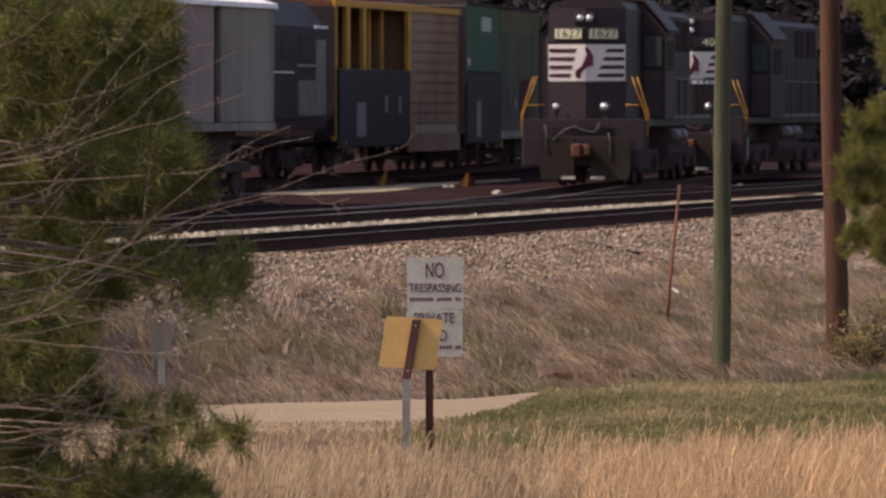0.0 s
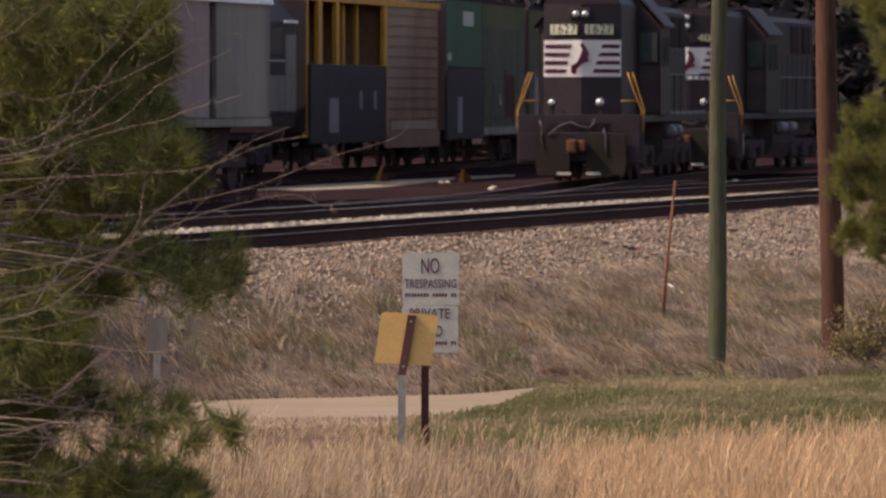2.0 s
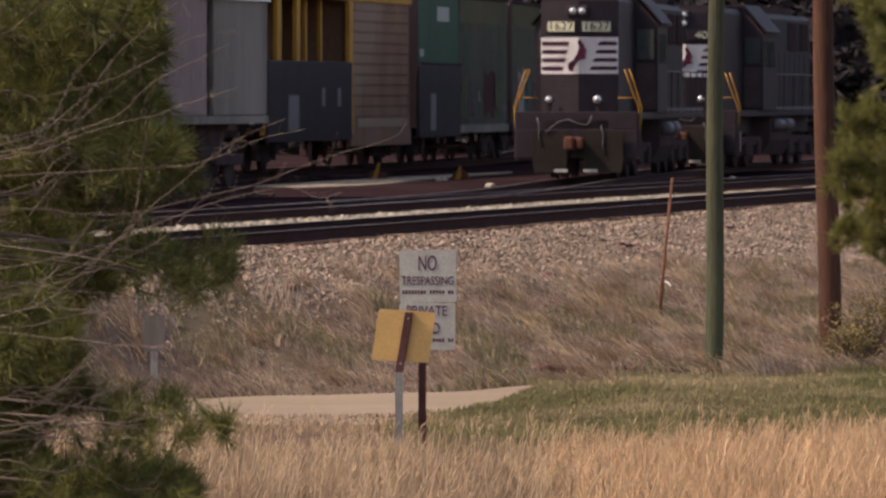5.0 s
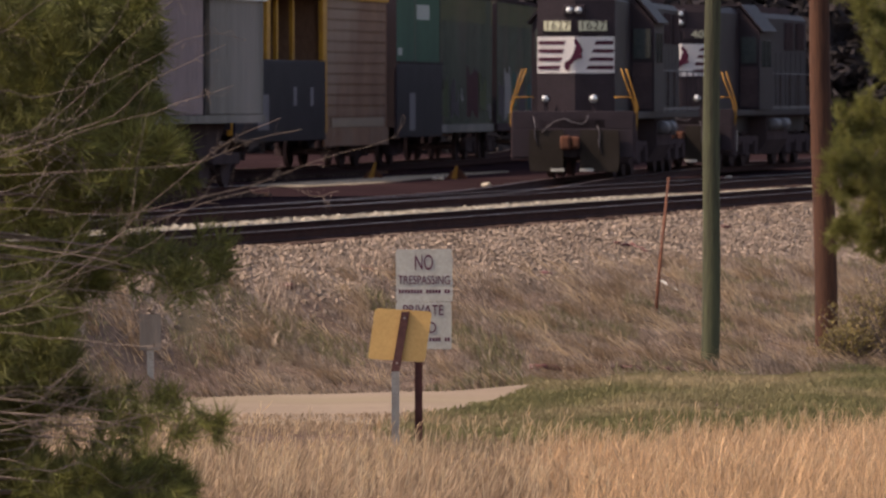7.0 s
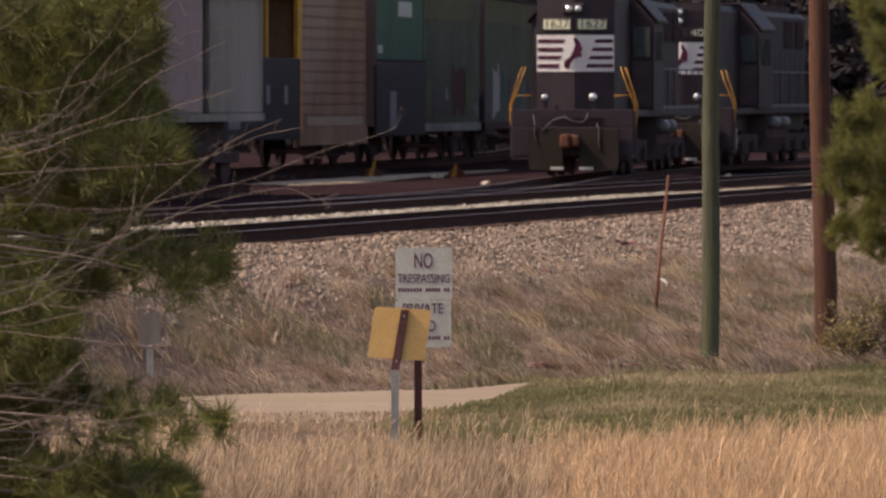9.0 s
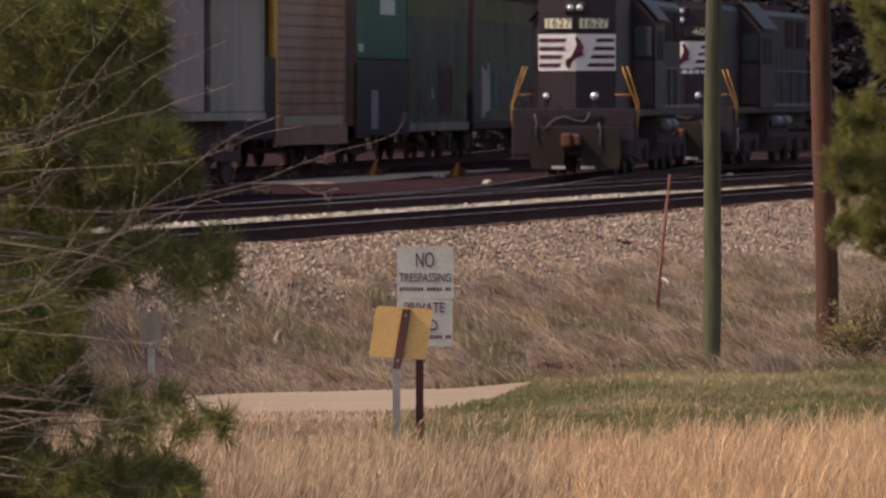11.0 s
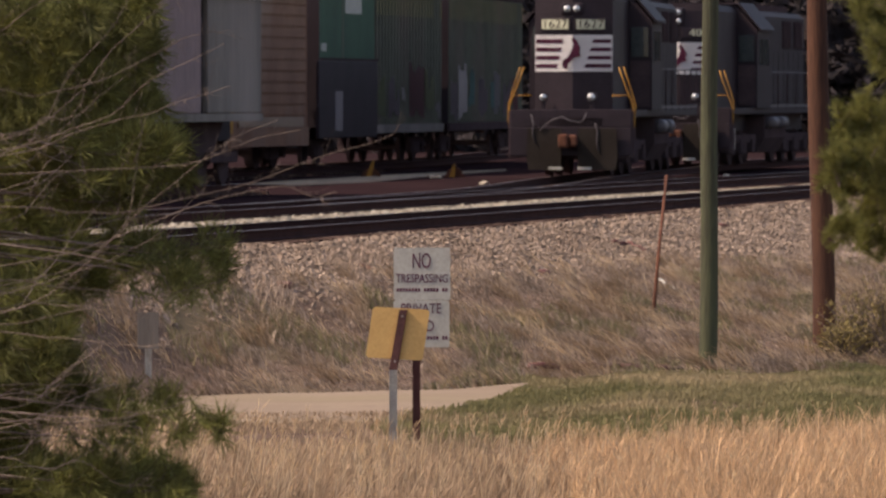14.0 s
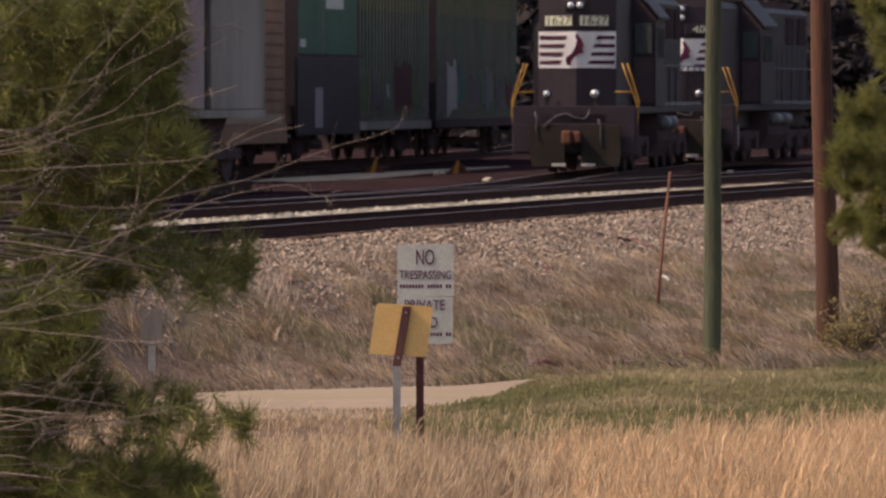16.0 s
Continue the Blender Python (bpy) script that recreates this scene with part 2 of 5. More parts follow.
def ground_z(x, y):
    q = q_of(x, y)
    if -0.7 < q < 0.4:
        z = 1.57
    elif q > 0:
        z = 1.56 + 0.06 * min(max((q - 2.6) / 0.5, 0), 1) * min(max((5.0 - q) / 0.4, 0), 1)
    elif q > shoulder(x):
        z = 1.57 + (q + 0.7) * 0.32
    else:
        qb = shoulder(x)
        y2 = P0.y + (qb - (x - P0.x) * TNOR.x) / TNOR.y
        s = (y - toe(x)) / max(y2 - toe(x), 3.0)
        s = min(max(s, 0), 1)
        z = (1.57 + (qb + 0.7) * 0.32) * (s * s * (3 - 2 * s) * 0.4 + s * 0.6)
        if s <= 0:
            k = min(max((x - 0.3) / 2.0, 0), 1)
            z = 0.10 * k * k * math.exp(-((y - 76) / 5) ** 2)
    if q < 0.2:
        z += 0.05 * noise.noise((x * 0.6, y * 0.4, 0)) * min(max((y - 62) / 8, 0), 1)
    return z


def land(x, y):
    """The ground point seen through a picture place."""
    lo = 40.0
    while lo < 400:
        p = at(x, y, lo)
        if p.z <= ground_z(p.x, p.y):
            return p
        lo += 0.1
    return at(x, y, 400)


def build_ground():
    xs = [-600, -200, -80, -40, -20] + [-12 + 0.5 * i for i in range(61)] + [24, 40, 80, 200, 600]
    ys = [-200, -40, 0, 30, 45, 52] + [56 + 0.6 * i for i in range(150)] + [150, 180, 220, 300, 600, 1500, 4000]
    verts = [(x, y, ground_z(x, y)) for y in ys for x in xs]
    n = len(xs)
    faces = [(j * n + i, j * n + i + 1, (j + 1) * n + i + 1, (j + 1) * n + i) for j in range(len(ys) - 1) for i in range(n - 1)]
    ob = raw("ground", verts, faces, M_GROUND)
    me = ob.data
    me.materials.append(M_BALLAST)
    me.materials.append(M_ROAD)
    me.materials.append(M_CINDER)
    me.materials.append(M_PALE)
    for p in me.polygons:
        c = p.center
        q = q_of(c.x, c.y)
        if shoulder(c.x) - 0.3 < q < 0.25:
            p.material_index = 1
        elif 2.6 < q < 4.9:
            p.material_index = 4
        elif 0 < q:  # dirty cinders under the yard, colour also deepened for shade under the cars
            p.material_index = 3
        p.use_smooth = True
    tagged(ob, "dry grassy ground rising to a ballasted rail bed", "ground", kind="structure")
    # gravel road, a thin slab that bends away behind the lawn
    bm = bmesh.new()
    rows = []
    for i in range(41):
        x = -9 + i * 0.3
        far = toe(x) - 0.3
        near = 70.5 + max(0, (x + 1.2)) ** 1.6 * 2.2
        if near > far - 0.1:
            if rows:
                break
            continue
        rows.append([bm.verts.new((x, near + (far - near) * k / 6, ground_z(x, near + (far - near) * k / 6) + 0.012)) for k in range(7)])
    for a, b in zip(rows, rows[1:]):
        for k in range(6):
            bm.faces.new((a[k], a[k + 1], b[k + 1], b[k]))
    tagged(part("road", bm, M_ROAD, smooth=True), "pale tan gravel access road", "road", kind="structure")


def pale_strip():
    """Pale gravel wedge between the yard tracks, thin at its far end. Its paleness is painted sunlight."""
    line = smooth_line([(-4.3, 150.5), (-2.75, 158.5), (-0.75, 170.0), (1.9, 181.0)], 1.0)
    bm = bmesh.new()
    rows = []
    for i, p in enumerate(line):
        k = i / (len(line) - 1)
        w = 1.5 * (1 - k) ** 0.7 * min(1, 0.35 + 3 * k) + 0.04 + 0.12 * noise.noise((i * 0.7, 0, 0))
        rows.append([bm.verts.new((p.x + u * w, p.y, 1.565 + 0.03 * (1 - abs(u)))) for u in (-1, -0.4, 0.4, 1)])
    for r0, r1 in zip(rows, rows[1:]):
        for u in range(3):
            bm.faces.new((r0[u], r0[u + 1], r1[u + 1], r1[u]))
    tagged(part("sunlit_gravel", bm, M_PALE, smooth=True), "gravel strip between the yard tracks, painted pale for sunlight", "gravel", kind="structure")


# ---- railway tracks ----
RAIL_SECTION = [(-0.07, -0.172), (0.07, -0.172), (0.07, -0.155), (0.012, -0.135), (0.012, -0.045), (0.036, -0.03), (0.036, -0.004),
                (0.028, 0.0), (-0.028, 0.0), (-0.036, -0.004), (-0.036, -0.03), (-0.012, -0.045), (-0.012, -0.135), (-0.07, -0.155)]


def smooth_line(pts, step=1.0):
    pts = [Vector(p) for p in pts]
    out = []
    for i in range(len(pts) - 1):
        p0, p1, p2, p3 = pts[max(i - 1, 0)], pts[i], pts[i + 1], pts[min(i + 2, len(pts) - 1)]
        n = max(2, int((p2 - p1).length / step))
        for k in range(n):
            t = k / n
            out.append(0.5 * (2 * p1 + (p2 - p0) * t + (2 * p0 - 5 * p1 + 4 * p2 - p3) * t * t + (3 * p1 - p0 - 3 * p2 + p3) * t ** 3))
    out.append(pts[-1])
    return out


TIE = mesh_of("tie", (lambda b: (box(b, -1.3, 1.3, -0.115, 0.115, -0.17, 0.0, 0.012), b)[1])(bmesh.new()), M_TIE)


def track(label, pts, near=None):
    top = empty("railway_track", pose(0, 0, 0), label, "railway track", "yard tracks", "structure")
    line = smooth_line(pts, 3.0)
    for side in (-0.7525, 0.7525):
        bm = bmesh.new()
        rings = []
        for i, p in enumerate(line):
            d = (line[min(i + 1, len(line) - 1)] - line[max(i - 1, 0)]).normalized()
            nx = Vector((d.y, -d.x))
            rings.append([bm.verts.new((p.x + nx.x * (side + u), p.y + nx.y * (side + u), RAIL + w)) for u, w in RAIL_SECTION])
        n = len(RAIL_SECTION)
        for a, b in zip(rings, rings[1:]):
            for k in range(n):
                f = bm.faces.new((a[k], a[(k + 1) % n], b[(k + 1) % n], b[k]))
                f.material_index = 1 if k in (6, 7, 8) else 0
        bm.faces.new(rings[0]), bm.faces.new(rings[-1][::-1])
        part("rail", bm, [M_RAIL, M_RAILHEAD], top, "rusty steel rail with a worn head")
    acc, last = 0.0, line[0]
    fine = smooth_line(pts, 0.2)
    for a, b in zip(fine, fine[1:]):
        acc += (b - a).length
        if acc >= 0.53:
            acc = 0
            if near and not (near[0] < b.y < near[1]):
                continue
            t = new("tie", TIE)
            d = (b - a).normalized()
            t.parent = top
            t.matrix_basis = Matrix.Translation((b.x, b.y, RAIL - 0.173 + random.uniform(-0.012, 0.006))) @ Euler((0, 0, math.atan2(d.y, d.x) - math.pi / 2 + random.uniform(-0.02, 0.02))).to_matrix().to_4x4()
    return top


# ---- locomotives: nose towards -y, origin under the nose on the rail head ----
def flag_panel(parent, y, z0, z1, half):
    """White nose panel with dark bars and a plain slanted emblem."""
    h = z1 - z0
    for sx in (-1, 1):
        bm = bmesh.new()
        v = [bm.verts.new(c) for c in ((0, y - 0.27, z0), (sx * half, y - 0.015, z0), (sx * half, y - 0.015, z1), (0, y - 0.27, z1))]
        bm.faces.new(v)
        bmesh.ops.solidify(bm, geom=bm.faces[:], thickness=0.004)
        panel = part("nose_panel", bm, M_WHITE, parent, "white painted nose panel")
        bm = bmesh.new()
        for k in range(4):
            zc = z1 - h * (0.17 + 0.225 * k)
            a, b = half * (0.26 + 0.05 * k if sx < 0 else 0.52 - 0.07 * k), half * 0.97
            t = h * 0.05
            slant = 0.03
            ya = lambda x: y - 0.27 + 0.255 * x / half - 0.012
            vs = [bm.verts.new(c) for c in ((sx * a + slant * -1, ya(a), zc - t), (sx * b, ya(b), zc - t), (sx * b, ya(b), zc + t), (sx * a + slant, ya(a), zc + t))]
            bm.faces.new(vs)
        bmesh.ops.solidify(bm, geom=bm.faces[:], thickness=0.003)
        part("stripes", bm, M_INK, panel, "dark maroon stripes")
    # plain rearing wedge emblem in the middle
    bm = bmesh.new()
    pts = [(-0.22, 0.08), (-0.13, 0.06), (-0.10, 0.20), (0.0, 0.34), (0.10, 0.40), (0.20, 0.42), (0.16, 0.52), (0.2, 0.62), (0.13, 0.80), (0.02, 0.95), (-0.02, 0.86), (0.03, 0.74), (-0.03, 0.55), (-0.12, 0.38), (-0.24, 0.3), (-0.26, 0.18)]
    vs = [bm.verts.new((x, y - 0.29, z0 + h * z)) for x, z in pts]
    bm.faces.new(vs)
    bmesh.ops.solidify(bm, geom=bm.faces[:], thickness=0.004)
    part("emblem", bm, M_INK, parent, "dark maroon emblem shape")


def wheelset(parent, y):
    bm = bmesh.new()
    for sx in (-1, 1):
        disc(bm, (sx * 0.76, y, 0.5), (1, 0, 0), 0.5, 0.13, 24)
        disc(bm, (sx * 0.68, y, 0.5), (1, 0, 0), 0.53, 0.03, 24)
    disc(bm, (0, y, 0.5), (1, 0, 0), 0.09, 1.5, 10)
    part("wheelset", bm, M_FRAME, parent)


def truck(parent, yc, axles):
    span = max(axles) + 0.7
    for sx in (-1, 1):
        bm = bmesh.new()
        x = sx * 1.05
        box(bm, x - 0.09, x + 0.09, yc - span, yc + span, 0.62, 0.86, 0.03)
        for a in axles:
            box(bm, x - 0.13, x + 0.15, yc + a - 0.22, yc + a + 0.22, 0.34, 0.74, 0.03)
        for a, b in zip(axles, axles[1:]):
            box(bm, x - 0.07, x + 0.07, yc + (a + b) / 2 - 0.25, yc + (a + b) / 2 + 0.25, 0.3, 0.64, 0.02)
            for k in (-0.12, 0.12):
                disc(bm, (x, yc + (a + b) / 2 + k, 0.75), (0, 0, 1), 0.08, 0.3, 10)
        part("side_frame", bm, M_FRAME, parent)
    boxes("bolster", [(-0.95, 0.95, yc - 0.3, yc + 0.3, 0.55, 0.85)], M_FRAME, parent)
    for a in axles:
        wheelset(parent, yc + a)


def locomotive(m, number, label, pale_boards=True):
    L = empty("locomotive", m, label, "locomotive", "parked locomotives")
    H = 0.96
    # frame, deck and pilot
    boxes("frame", [(-1.45, 1.45, 0.35, 17.2, 1.45, 1.62), (-0.8, 0.8, 0.3, 17.2, 0.95, 1.45), (-1.5, 1.5, 0.3, 0.5, 1.2, 1.64)], M_BLACK, L, bevel=0.02)
    for sx, w0, w1 in ((-1, 0.22, 1.02), (1, 0.20, 1.12)):
        bm = bmesh.new()
        o = [(sx * w0, 0.16), (sx * w1, 0.16), (sx * (w1 + 0.05), 0.45), (sx * (w1 + 0.02), 1.18), (sx * w0, 1.18)]
        prism(bm, o if sx > 0 else o[::-1], 0.12, 0.2)
        bmesh.ops.recalc_face_normals(bm, faces=bm.faces)
        plate_ = part("pilot_plate", bm, M_PILOT, L, "dusty olive pilot plate")
        # pale strip added for the daylight showing through under the plate
        boxes("gap_light", [(sx * 0.36 - 0.17, sx * 0.36 + 0.17, 0.105, 0.118, 0.165, 0.235)], M_SIGN, plate_, "pale strip for light seen under the pilot")
    boxes("pilot", [(-1.5, 1.5, 0.28, 0.4, 0.5, 1.2)], M_BLACK, L, bevel=0.02)
    bm = bmesh.new()
    box(bm, -0.16, 0.16, -0.35, 0.4, 0.72, 1.02, 0.05)
    box(bm, -0.22, 0.02, -0.55, -0.25, 0.7, 1.04, 0.06)
    box(bm, 0.1, 0.24, -0.5, -0.3, 0.75, 1.0, 0.04)
    part("coupler", bm, M_RUST, L, "rusty knuckle coupler")
    for pts in (((-0.74, 1.12), (-0.6, 1.26), (-0.43, 1.39), (-0.19, 1.46), (0.03, 1.36), (0.26, 1.32), (0.36, 1.42), (0.4, 1.55)),
                ((-0.95, 1.5), (-0.9, 1.3), (-0.92, 1.05), (-0.85, 0.8)), ((0.62, 1.3), (0.68, 1.1), (0.66, 0.85), (0.72, 0.6))):
        bm = bmesh.new()
        tube(bm, [(x, 0.1, z) for x, z in pts], 0.015, 6)
        part("air_hose", bm, M_DULL, L, "dull grey air hose", True)
    for x, r in ((-0.69, 0.085), (0.5, 0.1)):
        bm = bmesh.new()
        disc(bm, (x, 0.42, 1.94), (0, 1, 0), r + 0.03, 0.16)
        box(bm, x - 0.05, x + 0.05, 0.38, 0.5, 1.6, 1.86)
        light = part("ditch_light", bm, M_BLACK, L)
        bm = bmesh.new()
        disc(bm, (x, 0.335, 1.94), (0, 1, 0), r, 0.03)
        part("lens", bm, M_LENS, light, "clear lamp lens", True)
    # corner steps and bent yellow grab rails
    for sx in (-1, 1):
        boxes("steps", [(sx * 1.28 - 0.24, sx * 1.28 + 0.24, 0.35, 0.75, z, z + 0.04) for z in (0.45, 0.8, 1.15)] + [(sx * 1.52 - 0.02, sx * 1.52 + 0.02, 0.35, 0.75, 0.45, 1.6)], M_FRAME, L)
        for k in (0, 1):
            bm = bmesh.new()
            s = 0.13 * k
            tube(bm, [(sx * (1.17 + s * 0.8), 0.42 + s, 2.68), (sx * (1.3 + s * 0.8), 0.42 + s, 2.3), (sx * (1.52 + s * 0.4), 0.42 + s, 1.75), (sx * 1.55, 0.42 + s, 1.35), (sx * 1.5, 0.42 + s, 1.02)], 0.019, 8)
            part("grab_rail", bm, M_YELLOW, L, "bent safety yellow grab rail", True)
    for x in (-1.42, 1.0):
        bm = bmesh.new()
        tube(bm, [(x, 0.44, 1.98), (x + 0.44, 0.44, 1.98)], 0.018, 6)
        part("front_handrail", bm, M_YELLOW, L, "safety yellow handrail", True)
    # short hood with a slightly peaked nose
    bm = bmesh.new()
    y0 = 0.95
    o = [(-H, 1.62), (H, 1.62), (H, 4.35), (H - 0.12, 4.52), (-H + 0.12, 4.52), (-H, 4.35)]
    prism(bm, o, y0, 4.55)
    part("short_hood", bm, M_BLACK, L, "tall black short hood")
    bm = bmesh.new()
    a = [(-H, y0 - 0.012), (0, y0 - 0.265), (H, y0 - 0.012)]
    lo = [bm.verts.new((x, y, 1.64)) for x, y in a]
    hi = [bm.verts.new((x, y, 4.36)) for x, y in a]
    bk = [bm.verts.new((x, y0 - 0.002, z)) for z in (1.64, 4.36) for x in (-H, H)]
    for k in range(2):
        bm.faces.new((lo[k], lo[k + 1], hi[k + 1], hi[k]))
    bm.faces.new((lo[0], lo[1], lo[2], bk[1], bk[0])), bm.faces.new((hi[0], hi[1], hi[2], bk[3], bk[2]))
    bm.faces.new((bk[0], bk[1], bk[3], bk[2]))
    part("nose_door", bm, M_BLACK, L)
    flag_panel(L, y0 - 0.006, 2.57, 3.47, H - 0.005)
    slope = math.degrees(math.atan2(0.253, H))
    for sx, xc in ((-1, -0.43), (1, 0.42)):
        spot = pose(xc, y0 - 0.012 - 0.253 * (1 - abs(xc) / H), 3.73, 0, 0, sx * slope)
        bm = bmesh.new()
        box(bm, -0.40, 0.40, -0.05, 0.02, -0.15, 0.15, 0.02)
        bm.transform(spot)
        case = part("number_board", bm, M_BLACK, L)
        bm = bmesh.new()
        box(bm, -0.35, 0.35, -0.058, -0.045, -0.12, 0.12, 0.004)
        bm.transform(spot)
        part("board_face", bm, M_BOARD if pale_boards else M_BLACK, case, "pale greenish number board" if pale_boards else "black number board")
        text("digits", number, 0.29, M_BLACK if pale_boards else M_BOARD, case, spot @ pose(0, -0.062, 0, 90, 0, 0), "digits", 0.6 if pale_boards else 0.35)
    bm = bmesh.new()
    if pale_boards:   # lamps side by side, else one above the other
        box(bm, -0.3, 0.26, y0 - 0.31, y0, 3.96, 4.26, 0.08)
    else:
        box(bm, -0.2, 0.12, y0 - 0.31, y0, 3.94, 4.44, 0.08)
    hl = part("headlight", bm, M_BLACK, L)
    for x, z in ((-0.13, 4.11), (0.1, 4.11)) if pale_boards else ((-0.04, 4.06), (-0.04, 4.31)):
        bm = bmesh.new()
        disc(bm, (x, y0 - 0.325, z), (0, 1, 0), 0.085, 0.03)
        part("lens", bm, M_LENS, hl, "clear sealed beam lens", True)
    # cab with sloped roof edges
    bm = bmesh.new()
    prism(bm, [(-1.55, 1.62), (1.55, 1.62), (1.55, 3.85), (0.95, 4.55), (-0.95, 4.55), (-1.55, 3.85)], 4.56, 6.9)
    cab = part("cab", bm, M_BLACK, L, "black locomotive cab with sloped roof edges")
    bm = bmesh.new()
    prism(bm, [(-1.66, 3.82), (-1.0, 4.58), (1.0, 4.58), (1.66, 3.82), (1.66, 3.88), (1.02, 4.64), (-1.02, 4.64), (-1.66, 3.88)][::-1], 4.48, 7.0)
    part("roof", bm, M_BLACK, cab)
    for x0, x1 in ((1.02, 1.46), (-1.46, -1.02)):
        bm = bmesh.new()
        box(bm, x0, x1, 4.53, 4.555, 2.95, 3.7, 0.01)
        part("window", bm, M_GLASS, cab, "dark cab window")
    boxes("cab_door", [(1.0, 1.5, 4.535, 4.555, 1.7, 2.85)], M_FRAME, cab, "dusty grey cab front panel")
    for y0_, y1_ in ((4.9, 5.6), (5.75, 6.5)):
        boxes("window", [(1.552, 1.57, y0_, y1_, 2.85, 3.6)], M_GLASS, cab, "dark cab window")
        boxes("window", [(-1.57, -1.552, y0_, y1_, 2.85, 3.6)], M_GLASS, cab, "dark cab window")
    # long hood
    bm = bmesh.new()
    prism(bm, [(-H, 1.62), (H, 1.62), (H, 4.3), (H - 0.15, 4.45), (-H + 0.15, 4.45), (-H, 4.3)], 6.91, 16.6)
    hood = part("long_hood", bm, M_BLACK, L, "black long hood")
    for i in range(10):
        y = 7.1 + i * 0.92
        boxes("hood_door", [(H + 0.004, H + 0.035, y, y + 0.84, 1.75, 3.3)], M_BLACK, hood, bevel=0.008)
    for y in (7.6, 12.5, 14.6):
        boxes("grille", [(H + 0.004, H + 0.06, y + 0.1 * k, y + 0.1 * k + 0.05, 3.4, 4.2) for k in range(14)], M_FRAME, hood)
    for y in (11.0, 13.0, 15.0):
        bm = bmesh.new()
        disc(bm, (0, y, 4.55), (0, 0, 1), 0.7, 0.22)
        part("roof_fan", bm, M_FRAME, hood)
    # side walkway handrails with posts
    for sx in (-1, 1):
        bm = bmesh.new()
        tube(bm, [(sx * 1.46, 7.1, 2.66), (sx * 1.46, 17.0, 2.66)], 0.02, 6)
        part("handrail", bm, M_DULL, L, "dull grey walkway handrail")
        for i in range(7):
            bm = bmesh.new()
            tube(bm, [(sx * 1.46, 7.1 + i * 1.65, 1.6), (sx * 1.46, 7.1 + i * 1.65, 2.66)], 0.018, 6)
            part("stanchion", bm, M_FRAME, L)
    # running gear
    truck(L, 4.1, (-2.0, 0.0, 2.0))
    truck(L, 13.6, (-2.0, 0.0, 2.0))
    bm = bmesh.new()
    prism(bm, [(-1.35, 0.75), (-1.1, 0.32), (1.1, 0.32), (1.35, 0.75), (1.35, 1.4), (-1.35, 1.4)], 7.0, 10.8)
    part("fuel_tank", bm, M_FRAME, L)
    for y in (7.2, 8.8):
        bm = bmesh.new()
        tube(bm, [(1.42, y, 1.2), (1.42, y + 1.2, 1.2)], 0.17, 14)
        part("air_tank", bm, M_DULL, L, "dull grey air reservoir", True)
    # added panel, its light grey stands in for sun on the running gear
    boxes("lit_gear_panel", [(1.22, 1.3, 1.9, 2.35, 0.45, 1.05)], M_GREY, L, "light grey panel standing for lit running gear", bevel=0.03)
    bm = bmesh.new()
    box(bm, 1.44, 1.47, 7.0, 17.0, 1.64, 1.72)
    part("kick_plate", bm, M_DULL, L, "scuffed grey walkway edge")
    return L


# ---- freight cars: centre line at x = -1.5, near side at x = 0, running -y; origin at mid length on the rail head ----
def car_gear(C, half):
    boxes("underframe", [(-2.7, -0.3, -half + 0.2, half - 0.2, 0.95, 1.12), (-1.75, -1.25, -half - 0.3, half + 0.3, 0.8, 1.1)], M_FRAME, C)
    for yc in (-half + 2.0, half - 2.0):
        for sx in (-1, 1):
            bm = bmesh.new()
            x = -1.5 + sx * 1.02
            box(bm, x - 0.07, x + 0.07, yc - 1.1, yc + 1.1, 0.55, 0.75, 0.03)
            box(bm, x - 0.07, x + 0.07, yc - 0.45, yc + 0.45, 0.25, 0.6, 0.03)
            for a in (-0.87, 0.87):
                box(bm, x - 0.1, x + 0.1, yc + a - 0.15, yc + a + 0.15, 0.3, 0.62, 0.02)
            part("side_frame", bm, M_FRAME, C)
        for a in (-0.87, 0.87):
            bm = bmesh.new()
            for sx in (-1, 1):
                disc(bm, (-1.5 + sx * 0.76, yc + a, 0.43), (1, 0, 0), 0.43, 0.12, 20)
            disc(bm, (-1.5, yc + a, 0.43), (1, 0, 0), 0.08, 1.5, 8)
            part("wheelset", bm, M_FRAME, C)
    for s in (-1, 1):
        bm = bmesh.new()
        box(bm, -1.65, -1.35, s * (half + 0.25) - 0.3, s * (half + 0.25) + 0.3, 0.75, 1.0, 0.05)
        part("coupler", bm, M_RUST, C)


